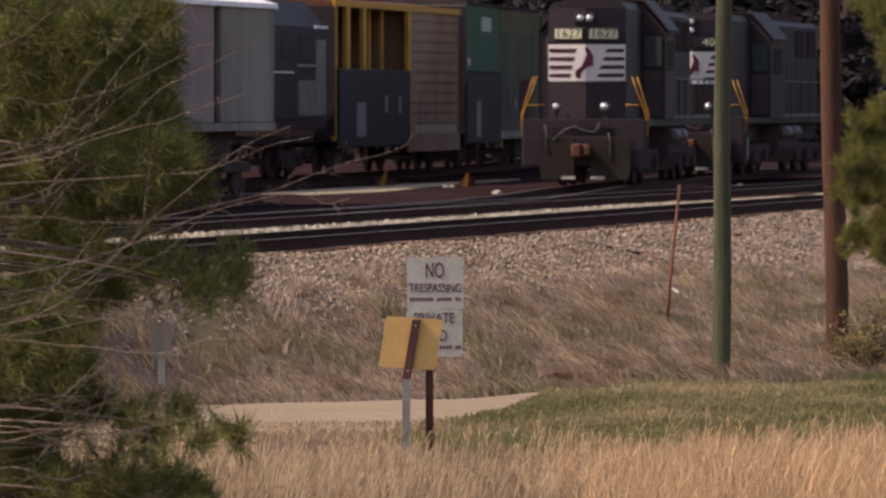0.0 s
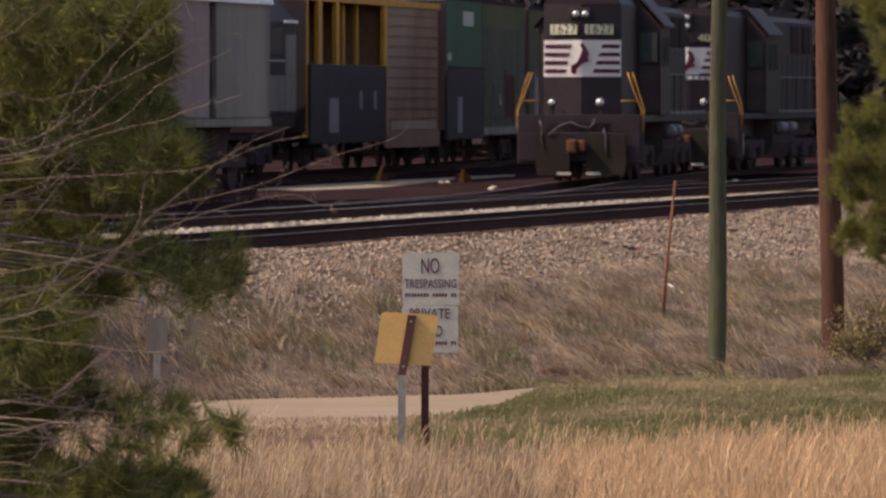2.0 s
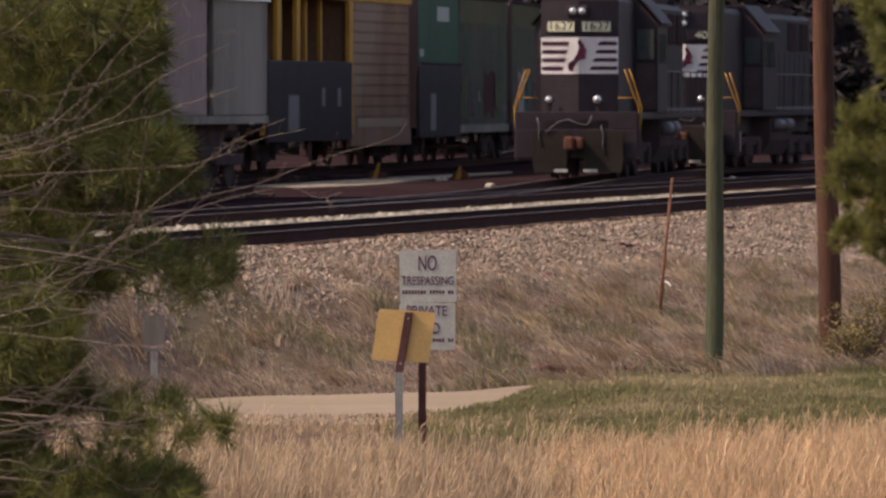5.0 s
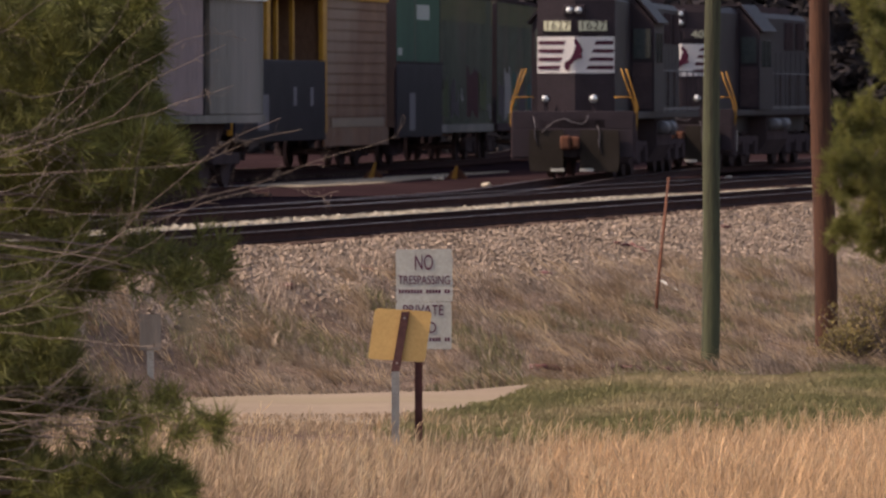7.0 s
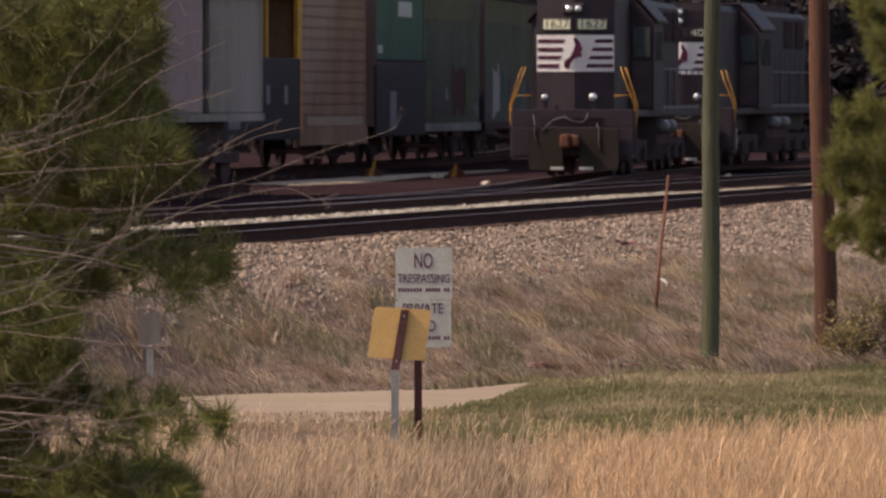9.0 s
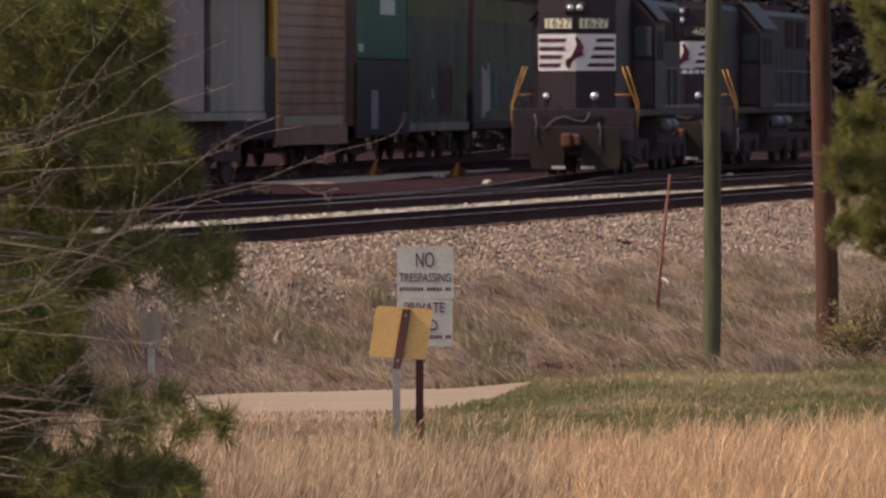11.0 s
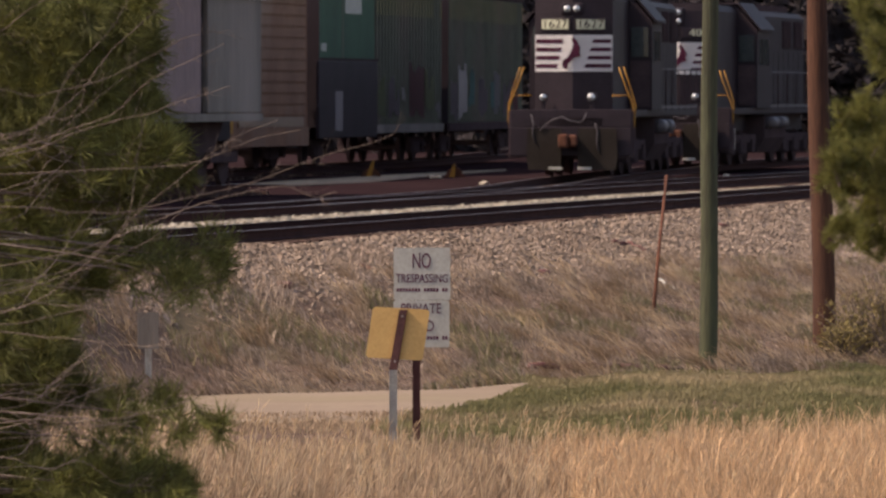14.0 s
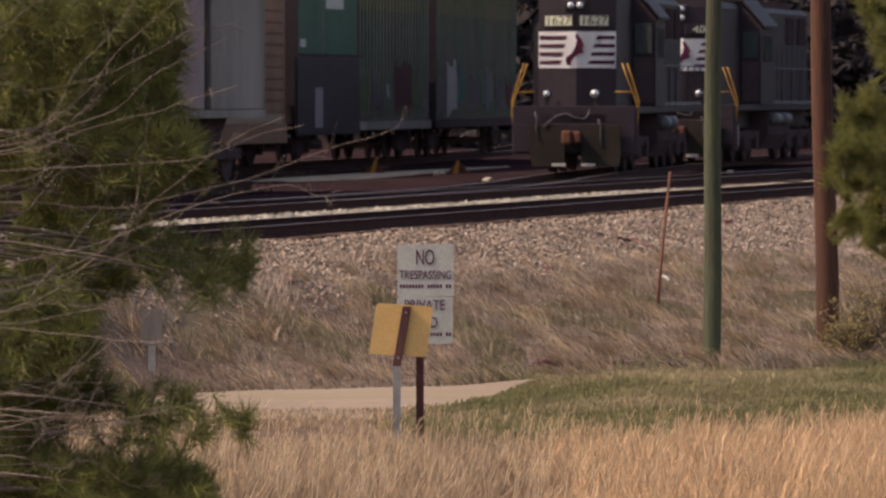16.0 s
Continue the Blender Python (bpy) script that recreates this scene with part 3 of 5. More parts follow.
def orange_car():
    """Front part open-framed over a black lower panel, rear part brown ribbed siding, orange posts and fascia. 17.6 m long."""
    h, split = 9.05, 1.28
    C = empty("freight_car", pose(0, 0, 0), "brown freight car with orange posts and black lower panel", "freight car", "moving freight train")
    bm = bmesh.new()
    box(bm, -3.0, -0.06, split, h, 1.12, 4.70)
    body = part("brown_body", bm, M_BROWN, C, "oxide brown ribbed siding")
    for i in range(11):
        z = 1.45 + i * 0.3
        boxes("rib", [(-0.058, -0.045, split + 0.25, h - 0.1, z, z + 0.265)], M_BROWN, body, bevel=0.02)
    boxes("side_sill", [(-0.062, 0.0, split, h, 0.62, 1.12)], M_BROWN, C)
    boxes("scuff_plate", [(-0.056, -0.01, split + 0.9, h - 0.5, 1.14, 1.4)], M_TAG["scuff"], body, "scuffed pale lower strip")
    boxes("end_wall", [(-3.0, 0.0, -h, -h + 0.12, 1.12, 4.70)], M_BLACK, C)
    boxes("back_wall", [(-3.0, -2.2, -h + 0.12, split, 1.12, 4.70)], M_BROWN, C)
    boxes("floor_deck", [(-2.98, 0.0, -h + 0.13, split - 0.01, 1.0, 1.12)], M_FRAME, C)
    boxes("fascia", [(-0.055, 0.02, -h, h, 4.705, 4.88)], M_ORANGE, C, "orange roof fascia")
    bm = bmesh.new()
    prism(bm, [(-3.05, 4.71), (-0.06, 4.71), (-0.06, 4.84), (-1.5, 5.04), (-3.05, 4.84)], -h, h)
    part("roof", bm, M_RUST, C, "rusty brown car roof")
    for y, w in ((-h + 0.15, 0.1), (-h + 1.75, 0.24), (-h + 3.95, 0.2), (split - 0.05, 0.24)):
        boxes("post", [(-0.1, 0.03, y - w, y + w, 0.98, 4.70)], M_ORANGE, C, "orange upright post", bevel=0.02)
    for y in (-h + 6.4, -h + 8.2):
        boxes("inner_post", [(-0.45, -0.35, y - 0.09, y + 0.09, 1.12, 4.70)], M_ORANGE, C, "dull orange inner post")
    boxes("black_panel", [(0.035, 0.12, -h + 0.1, split - 0.36, 0.8, 2.98)], M_BLACK, C, "black lower side panel", bevel=0.03)
    boxes("panel_mark", [(0.121, 0.126, -h + 2.4, -h + 3.6, 1.1, 2.05)], M_TAG["grey"], C, "pale worn stencil patch")
    boxes("panel_mark", [(0.121, 0.126, -h + 6.3, -h + 6.65, 1.75, 2.25)], M_TAG["grey"], C, "pale stencil mark")
    boxes("panel_mark", [(0.121, 0.126, -h + 8.2, -h + 8.55, 1.75, 2.25)], M_TAG["grey"], C, "pale stencil mark")
    car_gear(C, h)
    return C


def green_car(first):
    """Green boxcar, outside ribs; the leading one has a plain front part over a black lower panel. 17.6 m long."""
    h = 8.8
    split = -h + 7.44 if first else -h
    C = empty("boxcar", pose(0, 0, 0), "green boxcar with ribbed siding and faded sprayed paint" if not first else "green boxcar with white placard and black lower panel", "boxcar", "moving freight train")
    bm = bmesh.new()
    box(bm, -3.0, -0.06, -h, h, 1.12, 5.05)
    body = part("body", bm, M_DGREEN, C, "dark green car siding")
    boxes("end_wall", [(-2.98, -0.01, -h - 0.04, -h - 0.004, 1.1, 5.0)], M_BLACK, C, "dark car end")
    bm = bmesh.new()
    prism(bm, [(-3.06, 5.06), (0.02, 5.06), (0.02, 5.15), (-1.5, 5.33), (-3.06, 5.15)], -h, h)
    part("roof", bm, M_FRAME, C)
    if first:
        boxes("plain_panel", [(-0.055, -0.01, -h, split, 2.95, 5.05)], M_GREEN, C, "brighter green plain panel")
        boxes("placard", [(-0.008, 0.0, -h + 3.4, -h + 5.6, 4.28, 4.72)], M_SIGN, C, "white placard")
        boxes("mark", [(-0.008, -0.002, -h + 0.2, -h + 0.9, 3.2, 3.42)], M_SIGN, C, "small white mark")
        boxes("panel_seam", [(-0.009, 0.0, -h + 3.0, -h + 3.12, 2.95, 4.9)], M_DGREEN, C)
        boxes("black_panel", [(0.0, 0.09, -h - 0.5, split - 0.05, 0.8, 2.95)], M_BLACK, C, "black lower side panel", bevel=0.03)
        boxes("panel_mark", [(0.091, 0.096, -h + 1.6, -h + 2.6, 1.0, 2.1)], M_TAG["grey"], C, "pale worn stencil patch")
        boxes("panel_cap", [(-0.05, 0.1, -h, split, 2.952, 3.02)], M_FRAME, C)
    n = 22 if first else 34
    for i in range(n):
        y = split + 0.2 + i * (h - split - 0.3) / n
        boxes("rib", [(-0.058, 0.02, y, y + 0.16, 1.15, 5.03)], M_DGREEN, body, bevel=0.015)
        if i not in (n - 3, n - 2):
            boxes("rib_stripe", [(0.021, 0.026, y + 0.04, y + 0.14, 4.3, 5.0)], M_TAG["ochre"], body, "faded ochre stripe")
    rnd = random.Random(5 if first else 9)
    tags = [("olive", 0.3, 1.4, 1.25, 2.6), ("mauve", 1.9, 3.4, 1.3, 2.5), ("pale", 3.8, 4.25, 1.8, 2.5), ("red", 4.9, 7.1, 1.3, 2.9), ("olive", 7.3, 8.7, 1.5, 2.85), ("grey", 8.8, 9.7, 1.25, 2.3)]
    if not first:
        tags = [("mauve", 0.3, 1.8, 1.25, 2.5), ("pale", 2.0, 4.0, 1.2, 3.0), ("teal", 4.2, 5.6, 1.6, 2.85), ("mauve", 6.6, 8.6, 1.3, 2.7), ("teal", 9.4, 10.2, 1.5, 2.6),
                ("grey", 10.2, 11.6, 1.3, 2.8), ("mauve", 12.4, 14.2, 1.3, 2.5), ("red", 14.6, 16.0, 1.4, 2.6)]
    for c, y0, y1, z0, z1 in tags:
        bm = bmesh.new()
        n = max(4, int((y1 - y0) / 0.15))
        cols, hi = [], z1
        for i in range(n + 1):   # one ragged field of strokes
            if i % 3 == 0:
                lo, hi = z0 + abs(rnd.gauss(0, 0.12)), z1 - abs(rnd.gauss(0, 0.28))
            u = split + y0 + (y1 - y0) * i / n
            cols.append((bm.verts.new((0.0225, u, lo + rnd.gauss(0, 0.03))), bm.verts.new((0.0225, u, hi + rnd.gauss(0, 0.05)))))
        for p0, p1 in zip(cols, cols[1:]):
            bm.faces.new((p0[0], p1[0], p1[1], p0[1]))
        bmesh.ops.solidify(bm, geom=bm.faces[:], thickness=0.002)
        part("sprayed_patch", bm, M_TAG[c], body, "faded sprayed paint patch")
    boxes("side_sill", [(-0.055, 0.02, split, h, 0.9, 1.14)], M_HOPPER2 if first else M_FRAME, C, "worn grey side sill")
    car_gear(C, h)
    return C


def lead_unit():
    """Dark locomotive at the head of the train, cab towards the cars. 17 m long."""
    C = empty("locomotive", pose(0, 0, 0), "dark grimy locomotive leading the moving train", "locomotive", "moving freight train")
    h = 8.5
    boxes("frame", [(-2.95, -0.02, -h, h, 1.3, 1.6)], M_FRAME, C, bevel=0.02)
    bm = bmesh.new()
    prism(bm, [(-2.45, 1.61), (-0.55, 1.61), (-0.55, 4.2), (-0.75, 4.4), (-2.25, 4.4), (-2.45, 4.2)], -h + 0.8, 3.0)
    part("long_hood", bm, M_BLACK, C)
    bm = bmesh.new()
    prism(bm, [(-3.0, 1.61), (0.0, 1.61), (0.0, 4.1), (-0.6, 4.8), (-2.4, 4.8), (-3.0, 4.1)], 3.01, 8.45)
    cab = part("cab", bm, M_BLACK, C, "dark cab with a sloped roof edge")
    boxes("window", [(0.002, 0.02, 4.0, 5.2, 3.2, 3.9), (0.002, 0.02, 5.8, 7.2, 3.2, 3.9)], M_GLASS, cab, "dark cab window")
    boxes("side_panel", [(0.002, 0.03, 5.6, 8.4, 1.7, 2.65)], M_HOPPER2, cab, "dull grey side panel")
    boxes("end_panel", [(0.002, 0.024, 7.4, 8.4, 2.66, 3.75)], M_HOPPER2, cab, "dull grey side panel")
    # highlight as a white strip, for sun catching the eave's rear corner
    boxes("eave_highlight", [(-0.02, 0.06, 7.3, 8.5, 4.06, 4.13)], M_ROOF, cab, "white strip painted as sunlight along the eave")
    boxes("grab_iron", [(0.03, 0.06, 5.5, 7.2, 3.02, 3.07)], M_GREY, cab, "pale grab iron")
    bm = bmesh.new()
    tube(bm, [(0.05, -h, 2.85), (0.05, 5.0, 2.85)], 0.025, 6)
    part("handrail", bm, M_GREY, C, "pale handrail")
    car_gear(C, h)
    return C


def hopper(m):
    """Covered hopper: slab sides in two tones with a dark channel between; origin at its right end, near side on x = 0."""
    C = empty("covered_hopper", m, "pale grey covered hopper car with a dark side channel", "hopper car")
    L, s = 15.0, 4.4
    boxes("stained_side", [(-3.0, 0.0, -s, 0.0, 1.6, 4.15)], M_HOPPER2, C, "stained grey-green slab side", bevel=0.03)
    boxes("channel", [(-3.0, -0.12, -s - 0.55, -s, 1.5, 4.15)], M_BLACK, C, "dark recessed channel")
    boxes("pale_side", [(-3.0, 0.0, -L, -s - 0.55, 1.6, 4.15)], M_HOPPER, C, "pale pinkish grey slab side", bevel=0.03)
    boxes("side_sill", [(-0.2, 0.03, -L, 0.02, 1.42, 1.59)], M_HOPPER2, C)
    bm = bmesh.new()
    prism(bm, [(-3.05, 4.16), (0.06, 4.16), (0.06, 4.23), (-0.7, 4.45), (-2.3, 4.45), (-3.05, 4.23)], -L, 0.05)
    part("roof", bm, M_ROOF, C, "white sunlit roof")
    boxes("roof_rail", [(-0.1, 0.08, -L, 0.05, 4.12, 4.156)], M_ROOF, C)
    for y in (-2.6, -7.5, -12.4):
        bm = bmesh.new()
        o = [(y - 1.6, 1.41), (y + 1.6, 1.41), (y + 0.4, 0.45), (y - 0.4, 0.45)]
        a = [bm.verts.new((-0.6, p, z)) for p, z in o]
        b = [bm.verts.new((-2.4, p, z)) for p, z in o]
        bm.faces.new(a), bm.faces.new(b[::-1])
        for i in range(4):
            bm.faces.new((a[i], a[(i + 1) % 4], b[(i + 1) % 4], b[i]))
        part("discharge_chute", bm, M_FRAME, C)
    for yc in (-1.6, -L + 1.6):
        for sx in (-1, 1):
            x = -1.5 + sx * 1.02
            boxes("side_frame", [(x - 0.07, x + 0.07, yc - 1.1, yc + 1.1, 0.5, 0.75)], M_FRAME, C, bevel=0.03)
            for a in (-0.87, 0.87):
                bm = bmesh.new()
                disc(bm, (-1.5 + sx * 0.76, yc + a, 0.43), (1, 0, 0), 0.43, 0.12, 20)
                part("wheel", bm, M_FRAME, C)
    return C


# ---- signs, poles, small things ----
def rounded(w, h, r, n=4):
    pts = []
    for cx, cz, a0 in ((w / 2 - r, h / 2 - r, 0), (-w / 2 + r, h / 2 - r, 90), (-w / 2 + r, -h / 2 + r, 180), (w / 2 - r, -h / 2 + r, 270)):
        for k in range(n + 1):
            a = radians(a0 + 90 * k / n)
            pts.append((cx + r * math.cos(a), cz + r * math.sin(a)))
    return pts


def plate(name, w, h, r, y0, y1, cx, cz, material, parent, label, tilt=0.0):
    bm = bmesh.new()
    c, s = math.cos(radians(tilt)), math.sin(radians(tilt))
    prism(bm, [(cx + x * c - z * s, cz + x * s + z * c) for x, z in rounded(w, h, r)][::-1], y0, y1)
    return part(name, bm, material, parent, label)


def upost(parent, z1, material, label, lean=(0, 0), z0=-0.4):
    bm = bmesh.new()
    for x0, x1, y0, y1 in ((-0.038, 0.038, 0.0, 0.008), (-0.042, -0.034, -0.035, 0.004), (0.034, 0.042, -0.035, 0.004)):
        vs = box(bm, x0, x1, y0, y1, z0, z1)
        for v in vs:
            v.co.x += lean[0] * v.co.z
            v.co.y += lean[1] * v.co.z
    return part("post", bm, material, parent, label)


def signs():
    s = F / 66.0
    base = at(740, 805, 66.0)
    g = ground_z(base.x, base.y)
    S = empty("warning_sign", pose(base.x, 66.0, g), "two grey-white printed warning signs on a rusty channel post", "sign")
    Z = lambda y: EYE - (y - 168) / s - g
    X = lambda x: (x - 740) / s
    upost(S, Z(440), M_POST, "dark rusty channel post")
    a = plate("upper_plate", 100 / s, 93 / s, 0.025, -0.048, -0.040, X(750), Z(485), M_SIGN, S, "grey-white no trespassing plate", 0.6)
    b = plate("lower_plate", 99 / s, 83 / s, 0.025, -0.048, -0.040, X(749), Z(573.5), M_SIGN, S, "grey-white private road plate")
    text("lettering", "NO", 0.235, M_INK, a, pose(X(749), -0.0505, Z(463), 90, 0, 0), "dark letters", 32 / s)
    text("lettering", "TRESPASSING", 0.135, M_INK, a, pose(X(750), -0.0505, Z(493.5), 90, 0, 0), "dark letters", 92 / s)
    text("lettering", "PRIVATE", 0.16, M_INK, b, pose(X(748), -0.0505, Z(547), 90, 0, 0), "dark letters", 71 / s)
    text("lettering", "D", 0.17, M_INK, b, pose(X(764), -0.0505, Z(578), 90, 0, 0), "dark letter", 13 / s)
    for par, zz in ((a, 513), (b, 598)):
        x = 705.0
        while x < 796:
            w = 5.4
            if not (744 < x < 749 or 777 < x < 781):
                boxes("print_bar", [(X(x), X(x + w - 1.8), -0.0500, -0.0485, Z(zz + 3.2), Z(zz - 3.2))], M_INK, par)
            x += w
    boxes("bracket", [(X(700), X(798), -0.011, -0.004, Z(532), Z(529))], M_POST, S)
    # yellow plate seen from behind on its leaning channel post
    d = 64.6
    s2 = F / d
    base = at(699, 805, d)
    g2 = ground_z(base.x, base.y)
    Y = empty("roadside_sign", pose(base.x, d, g2), "yellow square road sign on a leaning galvanised post", "sign")
    Z2 = lambda y: EYE - (y - 168) / s2 - g2
    bm = bmesh.new()
    c = (707, 591)
    prism(bm, [((c[0] + x * 101 + z * 13 - 699) / s2, Z2(c[1]) + (z * 90 - x * 6) / s2) for x, z in [(u, w) for u, w in rounded(1, 1, 0.07)]][::-1], 0.03, 0.036)
    part("sign_plate", bm, M_SIGNBACK, Y, "yellow ochre plate")
    bm = bmesh.new()
    for x0, x1, y0, y1 in ((-0.04, 0.04, -0.005, 0.003), (-0.044, -0.036, -0.005, 0.028), (0.036, 0.044, -0.005, 0.028)):
        vs = box(bm, x0, x1, y0, y1, Z2(655), Z2(549))
        for v in vs:
            v.co.x += (v.co.z - Z2(655)) * 0.17
    part("upper_post", bm, M_POST, Y, "dark brown upper post length")
    upost(Y, Z2(655), M_GREY, "galvanised lower post")
    for z in (Z2(560), Z2(640)):
        bm = bmesh.new()
        disc(bm, ((z - Z2(655)) * 0.17, -0.01, z), (0, 1, 0), 0.012, 0.015, 8)
        part("bolt", bm, M_GREY, Y)
    # small galvanised marker seen among the pine branches
    d = 77.0
    s3 = F / d
    g3 = ground_z(at(265, 690, d).x, d)
    K = empty("marker_post", pose(at(265, 690, d).x, d, g3), "grey-green marker plate on a galvanised post", "marker post")
    Z3 = lambda y: EYE - (y - 168) / s3 - g3
    boxes("marker_plate", [(-0.135, 0.135, -0.046, -0.040, Z3(618), Z3(553))], M_HOPPER2, K, "grey-green dull plate", bevel=0.002)
    upost(K, Z3(560), M_GREY, "galvanised post")


def utility_pole(x, y, d, width, lean_px, material, label, top=11.0):
    p = at(x, y, d)
    g = ground_z(p.x, p.y)
    r = width / 2
    T = empty("utility_pole", pose(p.x, d, g), label, "utility pole", "utility poles")
    bm = bmesh.new()
    zs = [-0.5, 0, 0.5, 1, 2, 3, 4, 5, 7, 9, top]
    tube(bm, [(lean_px * z + 0.012 * math.sin(z * 1.3), 0, z) for z in zs], [r * (1.06 - 0.03 * z) for z in zs], 24)
    part("shaft", bm, material, T, smooth=True)
    bm = bmesh.new()
    box(bm, -1.2 + lean_px * (top - 0.6), 1.2 + lean_px * (top - 0.6), -r * 0.8 - 0.12, -r * 0.8 + 0.0, top - 0.7, top - 0.58, 0.01)
    part("crossarm", bm, material, T, "timber crossarm")
    return T


def small_things():
    # leaning rust-red stake on the bank
    a = land(1158, 556)
    b = at(1183, 311, a.y + 1.5)
    bm = bmesh.new()
    tube(bm, [a - Vector((0, 0, 0.2)), a.lerp(b, 0.4), b], [0.03, 0.026, 0.022], 8)
    tagged(part("marker_stake", bm, M_RUST, smooth=True), "leaning rust-red marker stake in the bank", "stake")
    # fallen rails and branches, dark clods
    def log(p, q, r, mtl, name, label, cat):
        a, b = land(*p), land(*q)
        bm = bmesh.new()
        pts = [a.lerp(b, k / 6) + Vector((0, 0, r * 0.9 + 0.02 * math.sin(k * 2.1))) for k in range(7)]
        tube(bm, pts, [r * (1 - 0.06 * k) for k in range(7)], 8)
        tagged(part(name, bm, mtl, smooth=True), label, cat)
    log((938, 657), (1100, 655), 0.055, M_POST, "fallen_rail", "dark rusty pipe lying at the foot of the bank", "pipe")
    log((1104, 655), (1215, 658), 0.04, M_POST, "fallen_rail", "thin dark pipe lying in the grass", "pipe")
    log((1088, 432), (1118, 437), 0.04, M_POST, "broken_branch", "dark broken branch lying on ballast", "branch")
    log((1115, 433), (1146, 446), 0.035, M_POST, "broken_branch", "dark broken branch lying on ballast", "branch")
    log((1170, 497), (1210, 524), 0.022, M_SIGN, "bleached_stick", "bleached grey stick on the bank", "branch")
    for x, y, r in ((966, 486, 0.07), (640, 474, 0.06), (505, 510, 0.09), (655, 478, 0.05), (1280, 402, 0.07)):
        p = land(x, y)
        bm = bmesh.new()
        bmesh.ops.create_icosphere(bm, subdivisions=2, radius=r)
        for v in bm.verts:
            v.co = Vector((v.co.x * 1.5, v.co.y, v.co.z * 0.7)) * (1 + 0.5 * noise.noise(v.co * 14 + p))
            v.co += p + Vector((0, 0, r * 0.4))
        tagged(part("clod", bm, M_POST), "dark clod lying among ballast and weeds", "clod", "clods on the bank")
    # yellow switch markers and pale rocks beside the far tracks
    for x, h, lean in ((656, 0.45, 0.2), (804, 0.36, 0.05)):
        p = at(x, 298, 166)
        z = 1.56
        T = empty("switch_stand", pose(p.x, 166, z), "small yellow and rust switch stand between tracks", "switch stand", "switch stands")
        bm = bmesh.new()
        prism(bm, [(-0.09, 0), (0.06, 0), (0.06 + lean * 0.5, h), (-0.01 + lean * 0.5, h)], -0.04, 0.04)
        part("target", bm, M_YELLOW, T, "yellow target arm")
        bm = bmesh.new()
        prism(bm, [(-0.25, 0), (0.35, 0), (0.25, 0.16), (0.08, 0.3), (-0.1, 0.2)], 0.05, 0.3)
        part("base", bm, M_RUST, T, "rusty base casting")
    for x, y, d, r in ((860, 311, 152, 0.085), (770, 296, 163, 0.07), (781, 295, 164, 0.06), (1290, 300, 165, 0.08)):
        p = at(x, y, d)
        bm = bmesh.new()
        bmesh.ops.create_icosphere(bm, subdivisions=2, radius=r)
        for v in bm.verts:
            v.co = Vector((v.co.x * 1.4, v.co.y, v.co.z * 0.8)) * (1 + 0.5 * noise.noise(v.co * 9 + p))
            v.co += Vector((p.x, d, 1.56 + r * 0.4))
        tagged(part("rock", bm, M_STONE2), "pale rock lying beside the track", "rock", "rocks by the tracks")


# ---- grass, stones, foliage ----
def blades(name, label, material, spots, height, width, lean, seed, category="grass"):
    """Tapered, bent blades; spots yields x, y, z, scale."""
    rng = np.random.default_rng(seed)
    verts, faces = [], []
    for x, y, z, k in spots:
        h = height * k * rng.uniform(0.55, 1.15)
        a = rng.uniform(0, math.tau)
        lx, ly = rng.normal(lean[0], 0.38) * h, rng.normal(lean[1], 0.3) * h
        w = width * rng.uniform(0.6, 1.3)
        turn = a * 0.42 - 1.32
        wx, wy = w * math.cos(turn), w * math.sin(turn)
        n = len(verts)
        drop = 1 - 0.35 * min(1.0, (lx * lx + ly * ly) / (h * h))
        verts += [(x - wx, y - wy, z - 0.03), (x + wx, y + wy, z - 0.03),
                  (x + lx * 0.4 - wx * 0.8, y + ly * 0.4 - wy * 0.8, z + h * 0.6 * drop), (x + lx * 0.4 + wx * 0.8, y + ly * 0.4 + wy * 0.8, z + h * 0.6 * drop),
                  (x + lx, y + ly, z + h * drop)]
        faces += [(n, n + 1, n + 3, n + 2), (n + 2, n + 3, n + 4)]
    ob = raw(name, verts, faces, material)
    return tagged(ob, label, category, kind="stuff")


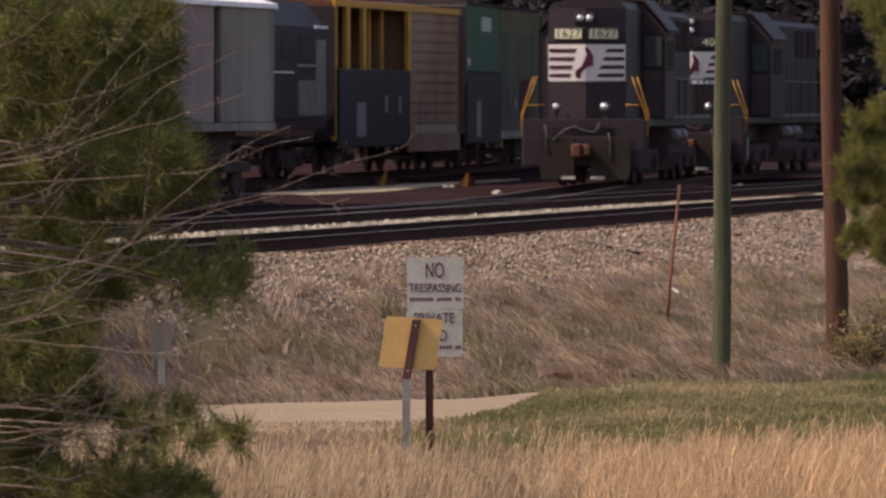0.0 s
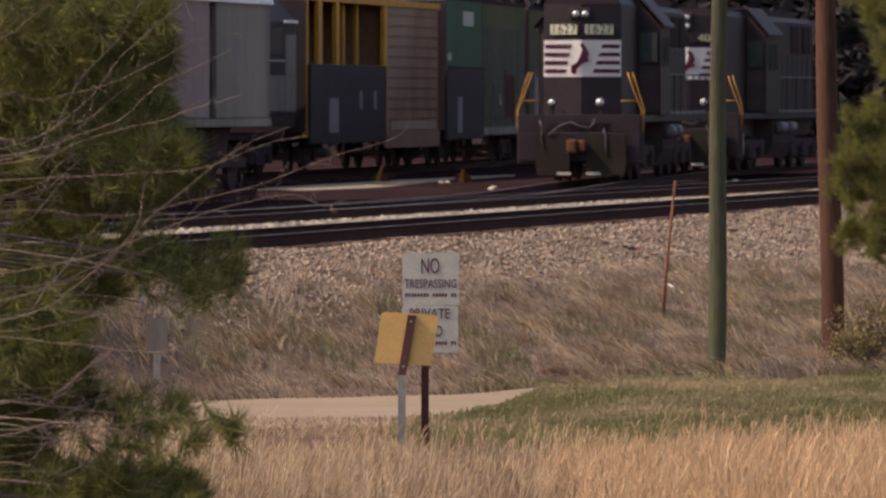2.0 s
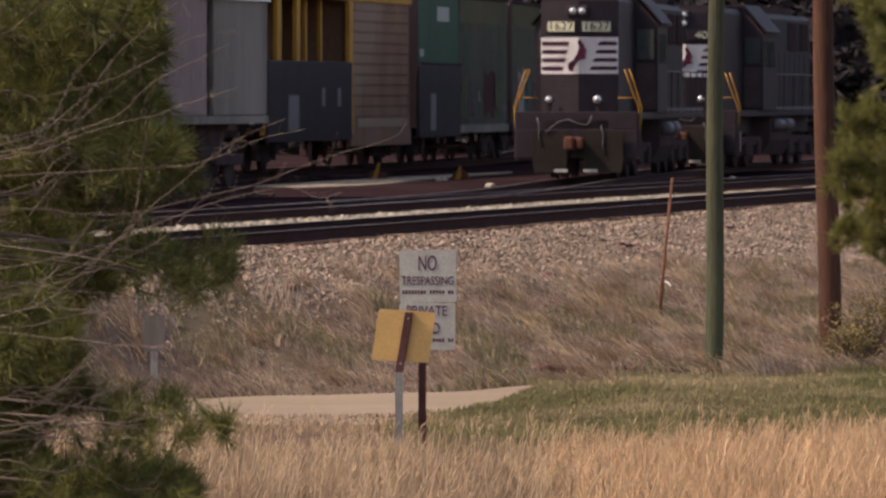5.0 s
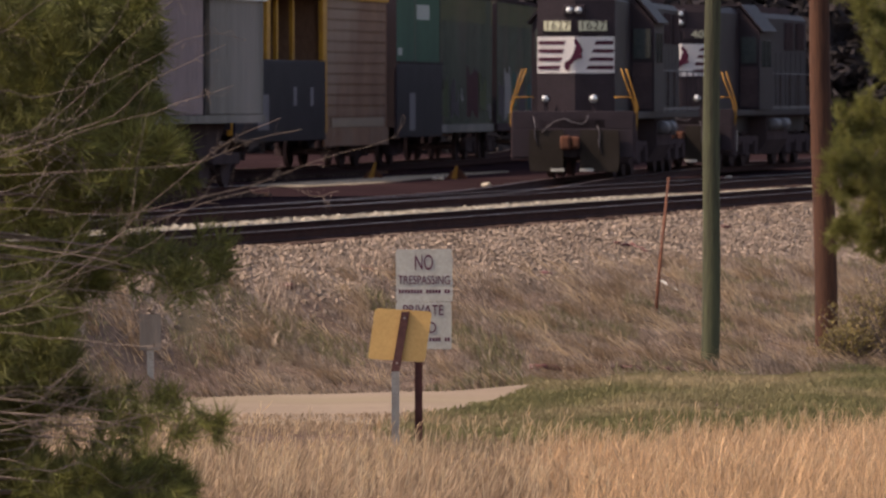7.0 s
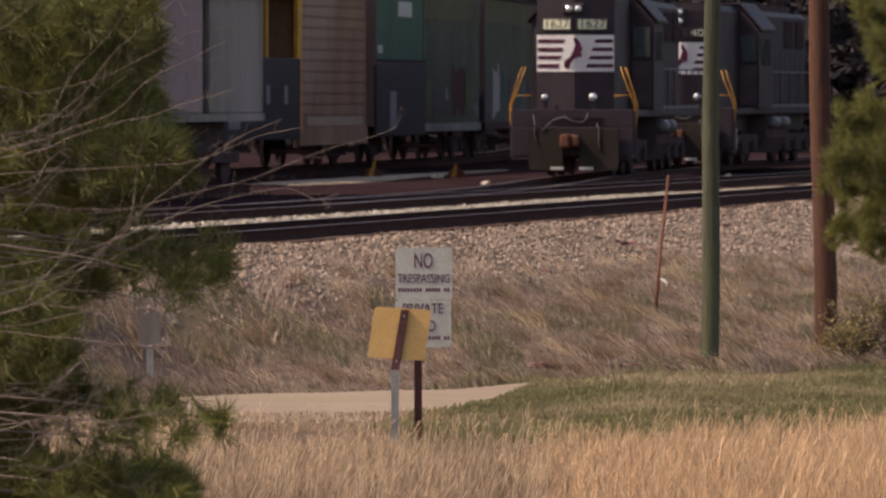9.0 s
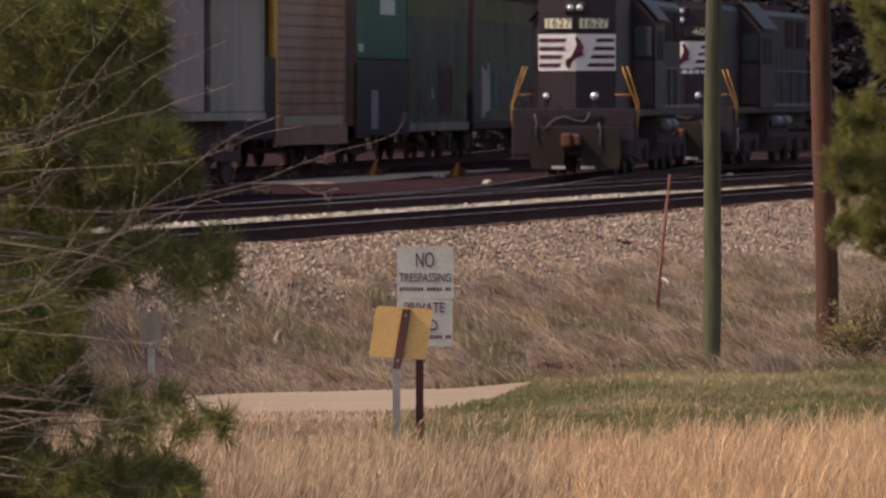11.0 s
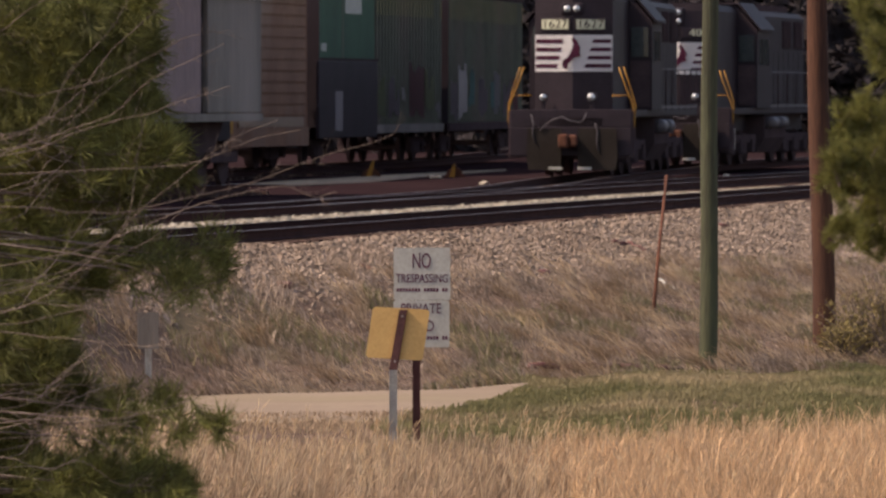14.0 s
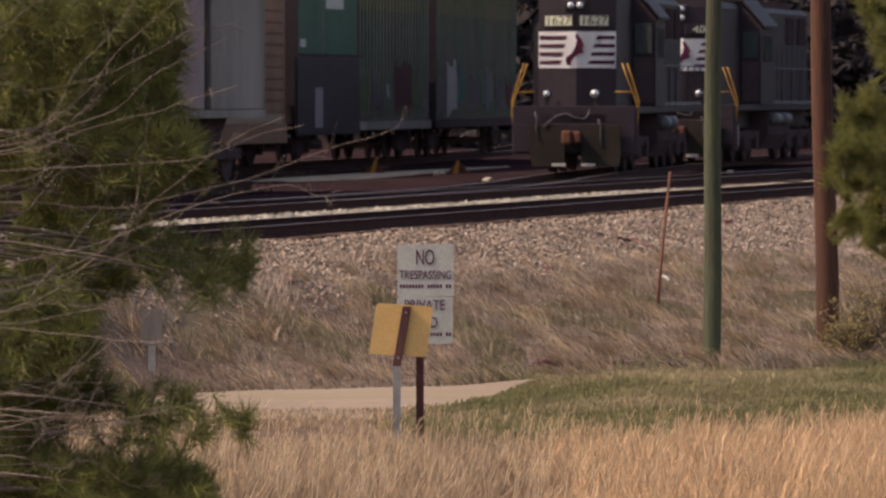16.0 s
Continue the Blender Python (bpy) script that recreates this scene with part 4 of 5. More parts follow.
def grass():
    rng = np.random.default_rng(3)

    def field(count, y0, y1, keep, wide=0.085):
        out = 0
        while out < count:
            y = rng.uniform(y0, y1)
            x = rng.uniform(-wide, wide) * y
            k = keep(x, y)
            if k > 0:
                out += 1
                yield x, y, ground_z(x, y), k

    def tall(x, y):
        edge = 60.2 + 1.6 * noise.noise((x * 0.7, 0, 3)) + 1.0 * noise.noise((x * 2.3, y, 3)) + 0.12 * x
        if y > edge:
            return 0
        c = noise.noise((x * 0.9, y * 0.5, 7))
        right = min(max((x - 1.0) / 1.5, 0), 1)
        return max(0.3, 0.68 + 0.3 * c + 0.45 * noise.noise((x * 3.1, y * 1.6, 8)) + 0.38 * right)

    def bright(x, y):
        return tall(x, y) if x > 1.0 + 0.8 * noise.noise((x, y * 0.6, 2)) else 0

    def mid(x, y):
        edge = 66.5 - 0.9 * max(0, x + 0.5) + 2.0 * noise.noise((x * 0.8, 0, 5)) - 5 * rng.uniform() ** 2
        if y < 59 or y > max(edge, 61.5 + 2 * noise.noise((x * 0.9, 2, 5)) + 2.5 * rng.uniform() ** 3):
            return 0
        return 0.5 + 0.35 * noise.noise((x * 0.9, y * 0.4, 6)) + (0.2 if y < 66 else 0)

    blades("tall_grass", "tall tan dry grass field", M_STRAW2, field(60000, 47, 62, tall), 0.58, 0.006, (0.25, 0), 1)
    blades("tall_grass", "tall orange-tan dry grass", M_STRAW, field(26000, 47, 62, bright), 0.62, 0.006, (0.18, 0), 2)
    blades("dry_grass", "thin dry grass along the road", M_STRAW2, field(15000, 60, 72, mid), 0.3, 0.006, (0.2, 0), 11)

    def bank(x, y):
        q = q_of(x, y)
        if q > shoulder(x) or y < toe(x) - 0.3:
            return 0
        c = noise.noise((x * 0.9, y * 0.35, 1))
        fade = 1.0 if q < shoulder(x) - 0.7 else 0.6
        if 1.1 < x < 3.4 and y < toe(x) + 0.6:
            fade = 0.35
        k = 0.66 + 0.8 * c + 1.3 * noise.noise((x * 2.6 + y * 0.5, y * 0.9, 41))
        return min(max(k, 0.3), 1.9) * fade

    blades("bank_grass", "matted dead grass on the railway bank", M_DRY, field(58000, 75, 112, bank), 0.19, 0.008, (-0.85, -0.4), 4)

    def green_patch(x, y):
        return bank(x, y) if noise.noise((x * 0.8, y * 0.3, 21)) > 0.18 else 0

    blades("bank_weeds", "low olive-green weeds on the railway bank", M_WEED, field(11000, 75, 112, green_patch), 0.2, 0.009, (-0.3, -0.2), 14, "weeds")

    def tussock(x, y):
        return 1.0 if bank(x, y) > 0.3 and noise.noise((x * 2.2 + y * 0.4, y * 0.8, 51)) > 0.3 else 0

    blades("bank_tussocks", "brown tussocks bent over on the railway bank", M_STRAW2, field(7000, 75, 110, tussock), 0.34, 0.008, (-0.9, -0.5), 18)

    def strand(x, y):
        return 1.5 if bank(x, y) > 0.3 and noise.noise((x * 1.6, y * 0.6, 31)) > 0.2 else 0

    blades("bank_straw", "long pale straw blown flat on the bank", M_SEED, field(2600, 75, 110, strand), 0.3, 0.0055, (-1.1, -0.6), 15, "grass")

    def verge(x, y):
        return 0.6 + 0.5 * noise.noise((x * 1.2, y * 0.8, 17)) if 68 < y < 72.5 + 1.2 * noise.noise((x * 0.6, 1, 1)) and x < 1.6 - 2.4 * rng.uniform() else 0

    blades("road_verge", "sparse dry grass at the road edge", M_STRAW2, field(9000, 67, 74, verge), 0.11, 0.006, (0.2, 0), 16, "grass")

    def lawn(x, y):
        near = 70.5 + max(0, (x + 1.2)) ** 1.6 * 2.2
        if y > toe(x) + 1.0 or y < 60.5 or x < -0.7 + 0.4 * noise.noise((0, y * 0.5, 3)):
            return 0
        if x < 0.5 and y > near:
            return 0
        if x < 2 and near < y < toe(x) - 0.3:
            return 0
        if rng.uniform() > min(max((x + 1.6) / 2.6, 0.1), 1) + 0.5 * noise.noise((x, y * 0.4, 12)):
            return 0
        return 0.7 + 0.6 * noise.noise((x, y * 0.5, 9))

    blades("lawn", "short green lawn beside the road", M_LAWN, field(90000, 60, 90, lawn), 0.12, 0.009, (0.1, 0), 5)

    # tall stalks with pale plumes standing out of the field
    V, Fc = [], []
    for _ in range(550):
        y = rng.uniform(50, 60.5)
        x = rng.uniform(-0.08, 0.08) * y
        h = rng.uniform(0.5, 0.85)
        lx = rng.normal(0.12, 0.12)
        z = ground_z(x, y)
        n = len(V)
        w = 0.003
        V += [(x - w, y, z), (x + w, y, z), (x + lx * 0.7 + w, y, z + h * 0.75), (x + lx * 0.7 - w, y, z + h * 0.75)]
        Fc.append((n, n + 1, n + 2, n + 3))
        hx, hz = x + lx * 0.7, z + h * 0.75
        for k in range(5):
            n = len(V)
            a = rng.normal(0.25, 0.3)
            ln = rng.uniform(0.06, 0.14)
            V += [(hx, y, hz + 0.02 * k), (hx + a * ln * 0.6 + 0.004, y + 0.006, hz + 0.02 * k + ln * 0.6), (hx + a * ln, y, hz + 0.02 * k + ln), (hx + a * ln * 0.6 - 0.004, y - 0.006, hz + 0.02 * k + ln * 0.6)]
            Fc.append((n, n + 1, n + 2, n + 3))
    tagged(raw("seed_heads", V, Fc, M_SEED), "pale feathery seed heads above the dry grass", "grass", kind="stuff")

    def weeds(x, y):
        q = q_of(x, y)
        c = noise.noise((x * 1.1, y * 0.5, 4))
        return 1 if -1.3 < q - shoulder(x) < 0.6 and c > 0.22 else 0

    blades("weeds", "thin brown weeds along the ballast edge", M_DRY, field(3200, 80, 125, weeds), 0.22, 0.006, (0.1, 0), 6, "weeds")


def stones():
    base = [(-1, -1, -1), (1, -1, -1), (1, 1, -1), (-1, 1, -1), (-0.8, -0.8, 0.9), (0.9, -0.7, 0.8), (0.7, 0.8, 1), (-0.8, 0.7, 0.8)]
    quads = [(0, 3, 2, 1), (4, 5, 6, 7), (0, 1, 5, 4), (1, 2, 6, 5), (2, 3, 7, 6), (3, 0, 4, 7)]

    def heap(name, label, material, total, ok, seed):
        rng = np.random.default_rng(seed)
        verts, faces, count = [], [], 0
        while count < total:
            y = rng.uniform(78, 135)
            x = rng.uniform(-0.075, 0.075) * y
            q = q_of(x, y)
            if not ok(q, x, rng):
                continue
            r = rng.uniform(0.014, 0.034)
            m = Euler(rng.uniform(0, 6.28, 3)).to_matrix()
            z = ground_z(x, y) + r * 0.3
            n = len(verts)
            sx, sy, sz = rng.uniform(0.7, 1.3, 3)
            for b in base:
                v = m @ Vector((b[0] * sx, b[1] * sy, b[2] * sz * 0.7)) * r
                verts.append((x + v.x, y + v.y, z + v.z))
            faces += [tuple(n + i for i in f) for f in quads]
            count += 1
        tagged(raw(name, verts, faces, material), label, "ballast", kind="stuff")

    heap("ballast_stones", "loose tan-grey ballast stones on the shoulder", M_STONE, 24000,
         lambda q, x, g: q < -0.1 and (q > shoulder(x) or (q > shoulder(x) - 0.9 and g.uniform() < 0.25)), 8)
    heap("ballast_stones", "pale clean ballast between the tracks", M_STONE2, 7500, lambda q, x, g: 2.7 + 0.4 * g.uniform() < q < 4.9 - 0.7 * g.uniform() ** 2, 9)


class Pine:
    """A pine: trunk, limbs and needle tufts; each limb is a part with its twigs and needles."""

    def __init__(self, m, label, trunk_r, height, needle, seed, nlen, nwide=0.0025, size=1.0):
        self.rng = random.Random(seed)
        self.T = empty("pine_tree", m, label, "pine tree")
        self.inv = m.inverted()
        self.needle, self.nlen, self.nwide, self.size = needle, nlen, nwide, size
        bm = bmesh.new()
        tube(bm, [(0.06 * math.sin(k), 0.05 * math.cos(k * 1.3), k * height / 10) for k in range(11)], [trunk_r * (1 - 0.07 * k) for k in range(11)], 14)
        part("trunk", bm, M_BARK, self.T, smooth=True)
        self.limbs = []

    def tuft(self, V, Fc, p, d, n, k=1.0):
        r = self.rng
        d = d.normalized()
        for _ in range(n):
            w = Vector((r.gauss(0, 1), r.gauss(0, 1), r.gauss(0, 1) + 0.15)).normalized()
            v = (d * r.uniform(0.25, 1.0) + w * 0.75).normalized() * self.nlen * k * r.uniform(0.6, 1.1)
            s = v.cross(Vector((r.uniform(-0.4, 0.4), 1, r.uniform(-0.4, 0.4)))).normalized() * self.nwide * r.uniform(0.8, 1.5)
            b = p - d * r.uniform(0, 0.12) * self.size
            i = len(V)
            mid = b + v * 0.5 + Vector((0, 0, -0.008))
            V += [b - s, b + s, mid + s, mid - s, b + v]
            Fc += [(i, i + 1, i + 2, i + 3), (i + 3, i + 2, i + 4)]

    def limb(self, pts, r0, twigs, tufts, needles, spread=0.5, bare=False, name="limb", start=0.25):
        """pts: world points from the trunk to the tip."""
        r = self.rng
        pts = [self.inv @ Vector(p) for p in pts]
        line = []
        for a, b in zip(pts, pts[1:]):
            line += [a.lerp(b, k / 4) for k in range(4)]
        line.append(pts[-1])
        wob = 0.008 if bare else 0.006
        line = [p + Vector((r.gauss(0, wob), r.gauss(0, wob), r.gauss(0, wob))) for p in line]
        if len(pts) > 3:
            line = [(line[max(i - 1, 0)] + line[i] * 2 + line[min(i + 1, len(line) - 1)]) / 4 for i in range(len(line))]
        bm = bmesh.new()
        n = len(line)
        tube(bm, line, [r0 * (1 - (0.55 if bare else 0.75) * i / (n - 1)) for i in range(n)], 6)
        V, Fc = [], []
        for _ in range(twigs):
            i = r.randrange(max(1, int(n * start)), n)
            p = line[i]
            d = (line[i] - line[i - 1]).normalized()
            w = (d + Vector((r.gauss(0, 0.3), r.gauss(0, 0.5), r.gauss(0.05, 0.75 if bare else 0.35)))).normalized()
            ln = spread * r.uniform(0.35, 1.0) * (1.1 - 0.6 * i / n)
            q1 = p + w * ln * 0.5 + Vector((0, 0, r.gauss(0, 0.04)))
            q2 = p + w * ln + Vector((0, 0, r.gauss(0.02, 0.06)))
            bow = Vector((0, 0, r.gauss(0, 0.03)))
            tube(bm, [p, p.lerp(q1, 0.5) + bow * 0.6, q1 + bow, q1.lerp(q2, 0.5) + bow * 0.7, q2], [r0 * 0.5, r0 * 0.42, r0 * 0.35, r0 * 0.28, r0 * 0.2], 4)
            q1 = q1 + bow
            if bare:
                if r.random() < 0.6:
                    q3 = q1 + (w + Vector((r.gauss(0, 0.35), r.gauss(0, 0.4), r.gauss(0, 0.35)))).normalized() * ln * 0.6
                    tube(bm, [q1, q1.lerp(q3, 0.5) + Vector((0, 0, r.gauss(0, 0.02))), q3], [r0 * 0.22, r0 * 0.17, r0 * 0.1], 4)
            else:
                self.tuft(V, Fc, q2, q2 - q1, needles)
                if r.random() < 0.7:
                    self.tuft(V, Fc, q1, q2 - q1, needles // 2)
        ob = part(name, bm, M_TWIG, self.T, "bare grey branch" if bare else "needled branch", True)
        if not bare:
            for _ in range(tufts):
                self.tuft(V, Fc, line[-1], line[-1] - line[-3], needles)
            raw("needles", [tuple(v) for v in V], Fc, self.needle, ob, "long green pine needles")
        self.limbs.append((ob, pts[0]))
        return ob


def foliage():
    # large pine close by, its trunk just outside the picture
    D = 36.0
    A = Pine(pose(at(-260, 400, D).x, D, 0), "large green pine with bare grey twigs and long needles", 0.15, 8.5, M_NEEDLE, 21, 0.175, 0.0018, 0.85)
    W = lambda x, y, dd=0.0: at(x, y, D + dd)
    rng = random.Random(4)
    # upper left tips get the paler needles, painted as sunlit
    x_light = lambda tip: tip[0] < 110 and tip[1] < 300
    upper = [(-60, (250, 20)), (-90, (235, -30)), (20, (262, 70)), (60, (255, 120)), (120, (268, 180)), (150, (245, 230)), (200, (275, 270)), (230, (320, 300)), (-20, (190, 60)),
             (90, (185, 160)), (40, (90, 70)), (60, (105, 100)), (110, (70, 150)), (-30, (60, 20)), (190, (60, 240)), (220, (80, 270)), (30, (150, 30)), (160, (160, 200))]
    middle = [(330, (150, 330)), (400, (90, 410)), (390, (215, 420)), (420, (235, 465)), (470, (40, 470)), (450, (130, 470)), (480, (95, 505)), (470, (180, 495)), (520, (60, 535)), (440, (215, 440)), (510, (125, 540)), (380, (40, 370)), (340, (240, 350))]
    lower = [(560, (70, 565)), (600, (90, 610)), (640, (105, 650)), (700, (60, 705)), (690, (130, 690)), (590, (20, 600)), (730, (40, 760))]
    bottom = [(850, (300, 862)), (870, (260, 875)), (840, (200, 850)), (860, (120, 850)), (900, (330, 900)), (820, (50, 830)), (890, (80, 890)), (900, (200, 905)), (880, (330, 868))]
    for rows, twigs, reach, start in ((upper, 20, 0.28, 0.35), (middle, 9, 0.27, 0.45), (lower, 17, 0.26, 0.35), (bottom, 15, 0.22, 0.4)):
        for y0, tip in rows:
            for again in range(2 if twigs > 10 else 1):
                dd = rng.uniform(-0.3, 1.6) + 0.5 * again
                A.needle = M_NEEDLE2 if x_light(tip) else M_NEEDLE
                x, y = tip[0] - again * rng.uniform(10, 60), tip[1] + again * rng.uniform(-25, 25)
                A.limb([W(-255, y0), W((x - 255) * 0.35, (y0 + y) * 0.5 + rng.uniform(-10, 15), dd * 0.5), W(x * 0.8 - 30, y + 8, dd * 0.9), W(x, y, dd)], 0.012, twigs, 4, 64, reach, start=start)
    A.needle = M_NEEDLE
    # single boughs that reach out, tufted only near their tips
    for y0, via, tip, twigs in ((400, (200, 440), (400, 452), 6), (430, (190, 470), (385, 498), 6), (410, (180, 460), (330, 500), 6), (420, (210, 450), (415, 478), 5), (390, (160, 430), (325, 452), 5),
                                (690, (160, 720), (395, 748), 5), (720, (150, 740), (350, 775), 5), (680, (140, 700), (300, 716), 5), (740, (100, 750), (245, 742), 6), (700, (80, 710), (195, 715), 6), (760, (90, 770), (225, 782), 5)):
        dd = rng.uniform(-0.6, 0.8)
        A.limb([W(-255, y0), W(0, y0 * 0.6 + via[1] * 0.4, dd * 0.4), W(*via, dd * 0.8), W(*tip, dd)], 0.009, twigs, 2, 40, 0.19, start=0.7)
    for _ in range(8):  # dead twigs on the near side of the crown
        y0, up = rng.uniform(0, 820), rng.uniform(-0.7, 0.5)
        reach = rng.uniform(120, 300)
        A.limb([W(-255, y0)] + [W(reach * k / 4 + rng.uniform(-18, 18), y0 + up * reach * (k / 4) ** 1.4 + rng.uniform(-22, 22), -1.6) for k in (0, 1, 2, 3, 4)], 0.0036, 7, 0, 0, 0.34, True, "bare_branch")
    # leafless sapling before it, its trunk outside the picture
    DT = 34.0
    C = Pine(pose(at(-330, 400, DT).x, DT, 0), "leafless grey sapling with long thin branches", 0.06, 7.5, M_NEEDLE, 27, 0.1)
    WT = lambda x, y, dd=0.0: at(x, y, DT + dd)
    bare = [
        (330, (100, 300), (330, 290), (455, 240), (540, 225)),
        (360, (0, 363), (90, 368), (160, 378), (240, 370), (350, 345), (480, 310), (600, 262), (690, 240), (718, 205)), (180, (0, 155), (60, 165), (150, 153), (250, 110), (330, 65), (380, 50), (430, 66)),
        (330, (60, 240), (150, 160), (200, 95), (250, 50), (318, -10)), (640, (60, 540), (180, 445), (230, 395), (300, 330), (360, 280), (430, 235), (500, 205)),
        (560, (130, 480), (230, 395), (240, 310), (250, 225)), (380, (0, 340), (60, 310), (120, 300), (160, 330), (195, 352)),
        (520, (0, 500), (70, 505), (150, 512), (220, 522), (275, 535), (300, 520), (410, 498)), (570, (50, 590), (120, 600), (200, 608), (280, 612), (340, 585), (455, 574)),
        (780, (0, 765), (60, 745), (140, 745), (240, 740), (330, 715), (450, 672)), (330, (60, 270), (140, 232), (250, 205), (330, 180), (420, 150)),
        (520, (140, 450), (370, 355), (510, 325), (560, 352), (600, 340)), (120, (0, 60), (60, 10), (110, -20)), (300, (60, 260), (200, 200), (280, 130), (410, 70)),
        (600, (90, 500), (200, 460), (290, 410), (370, 330)), (560, (30, 580), (120, 555), (200, 545), (270, 560))]
    for _ in range(20):  # shorter branches, fanned out by chance
        y0, up = rng.uniform(200, 860), rng.uniform(-1.5, 0.3)
        reach = rng.uniform(140, 310)
        bare.append((y0, *[(reach * k / 4 + rng.uniform(-15, 15), y0 + up * reach * (k / 4) ** 1.4 + rng.uniform(-18, 18)) for k in (1, 2, 3, 4)]))
    for i, (y0, *pts) in enumerate(bare):   # the long ones in front, the rest among the needles
        dd = rng.uniform(-1.0, 0.4) if i < 16 else rng.uniform(0.5, 3.6)
        n = len(pts)
        C.limb([WT(-325, y0, 0)] + [WT(x, y, dd * (k + 1) / n) for k, (x, y) in enumerate(pts)], 0.0034 if i < 16 else 0.0027, 9, 0, 0, 0.26, True, "bare_branch", 0.3)
    # second pine further off, only its outer boughs in view
    D2 = 30.0
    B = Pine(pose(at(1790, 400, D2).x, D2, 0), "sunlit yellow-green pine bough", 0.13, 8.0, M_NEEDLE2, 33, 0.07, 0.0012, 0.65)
    W2 = lambda x, y, dd=0.0: at(x, y, D2 + dd)
    for y0, tip, tw in ((160, (1504, 215), 22), (230, (1489, 290), 24), (300, (1484, 330), 24), (350, (1496, 400), 22), (280, (1534, 260), 22), (330, (1564, 360), 22), (40, (1534, 30), 20), (-40, (1514, -10), 20),
                        (90, (1559, 90), 20), (60, (1594, 120), 18), (250, (1579, 230), 20), (390, (1554, 420), 20), (-80, (1574, -40), 18)):
        dd = rng.uniform(-1.0, 1.0)
        B.limb([W2(1785, y0), W2(1660, (y0 + tip[1]) / 2, dd * 0.5), W2(tip[0] + 8, tip[1], dd)], 0.01, tw + 6, 6, 80, 0.23, start=0.45)
    return A, B, C


def shrub():
    """Yellow-brown scrub at the foot of the second pole."""
    rng = random.Random(12)
    for cx, cy, w, h in ((1528, 634, 0.75, 1.0), (1580, 640, 0.8, 1.25), (1490, 642, 0.5, 0.55)):
        p = land(cx, cy)
        bm = bmesh.new()
        V, Fc = [], []
        for _ in range(64):
            tip = Vector((rng.gauss(0, w * 0.45), rng.gauss(0, w * 0.4), h * rng.uniform(0.3, 1.0)))
            mid = tip * 0.5 + Vector((rng.gauss(0, 0.06), rng.gauss(0, 0.06), 0.08))
            tube(bm, [(0, 0, -0.05), mid, tip], [0.012, 0.008, 0.004], 4)
            for _ in range(18):
                b = mid.lerp(tip, rng.random()) + Vector((rng.gauss(0, 0.06), rng.gauss(0, 0.06), rng.gauss(0, 0.06)))
                u = Vector((rng.gauss(0, 1), rng.gauss(0, 1), rng.gauss(0, 1))).normalized() * 0.045
                s = u.orthogonal().normalized() * 0.014
                i = len(V)
                V += [tuple(b), tuple(b + u * 0.5 + s), tuple(b + u), tuple(b + u * 0.5 - s)]
                Fc.append((i, i + 1, i + 2, i + 3))
        S = empty("shrub", pose(p.x, p.y, ground_z(p.x, p.y)), "yellow-brown scrubby bush on the bank", "shrub", "scrub on the bank")
        tagged(part("brushwood", bm, M_TWIG, S), kind="stuff")
        tagged(raw("leaf_mass", V, Fc, M_SCRUB, S, "small yellow-brown leaves"), kind="stuff")


def woods():
    """Dark far woods behind the yard, many small clumps."""
    rng = np.random.default_rng(2)
    verts, faces = [], []
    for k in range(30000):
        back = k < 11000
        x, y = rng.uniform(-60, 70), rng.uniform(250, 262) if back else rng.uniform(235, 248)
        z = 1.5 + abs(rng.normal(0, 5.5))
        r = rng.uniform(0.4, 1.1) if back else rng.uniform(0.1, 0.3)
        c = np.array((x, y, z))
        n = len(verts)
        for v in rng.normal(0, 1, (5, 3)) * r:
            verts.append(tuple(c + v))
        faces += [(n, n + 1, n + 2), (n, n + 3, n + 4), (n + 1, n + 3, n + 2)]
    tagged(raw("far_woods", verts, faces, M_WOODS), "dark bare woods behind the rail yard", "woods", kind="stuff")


# ---- build: structure ----
build_ground()
pale_strip()


def line_q(q, r0, r1):
    a = P0 + TNOR * q
    return [tuple(a + TDIR * r) for r in (r0, (r0 + r1) / 2, r1)]


# path of the moving train's near side: a wide curve
PHI0, KAP, SPEED = 0.17, 0.00274, 1.395


def on_path(s):
    """Point and heading on the train's path, s metres on from where it crosses the view's middle."""
    x, y, n = 0.0, 185.0, 40
    for k in range(n):
        a = PHI0 + KAP * s * (k + 0.5) / n
        x -= math.sin(a) * s / n
        y -= math.cos(a) * s / n
    return Vector((x, y)), PHI0 + KAP * s


def car_pose(s, half):
    a, _ = on_path(s + half * 0.7)
    b, _ = on_path(s - half * 0.7)
    c = (a + b) / 2
    ang = math.atan2(b.x - a.x, b.y - a.y)
    return pose(c.x, c.y, RAIL, 0, 0, -math.degrees(ang))


def path_centre(s):
    p, a = on_path(s)
    return (p.x - 1.5 * math.cos(a), p.y + 1.5 * math.sin(a))


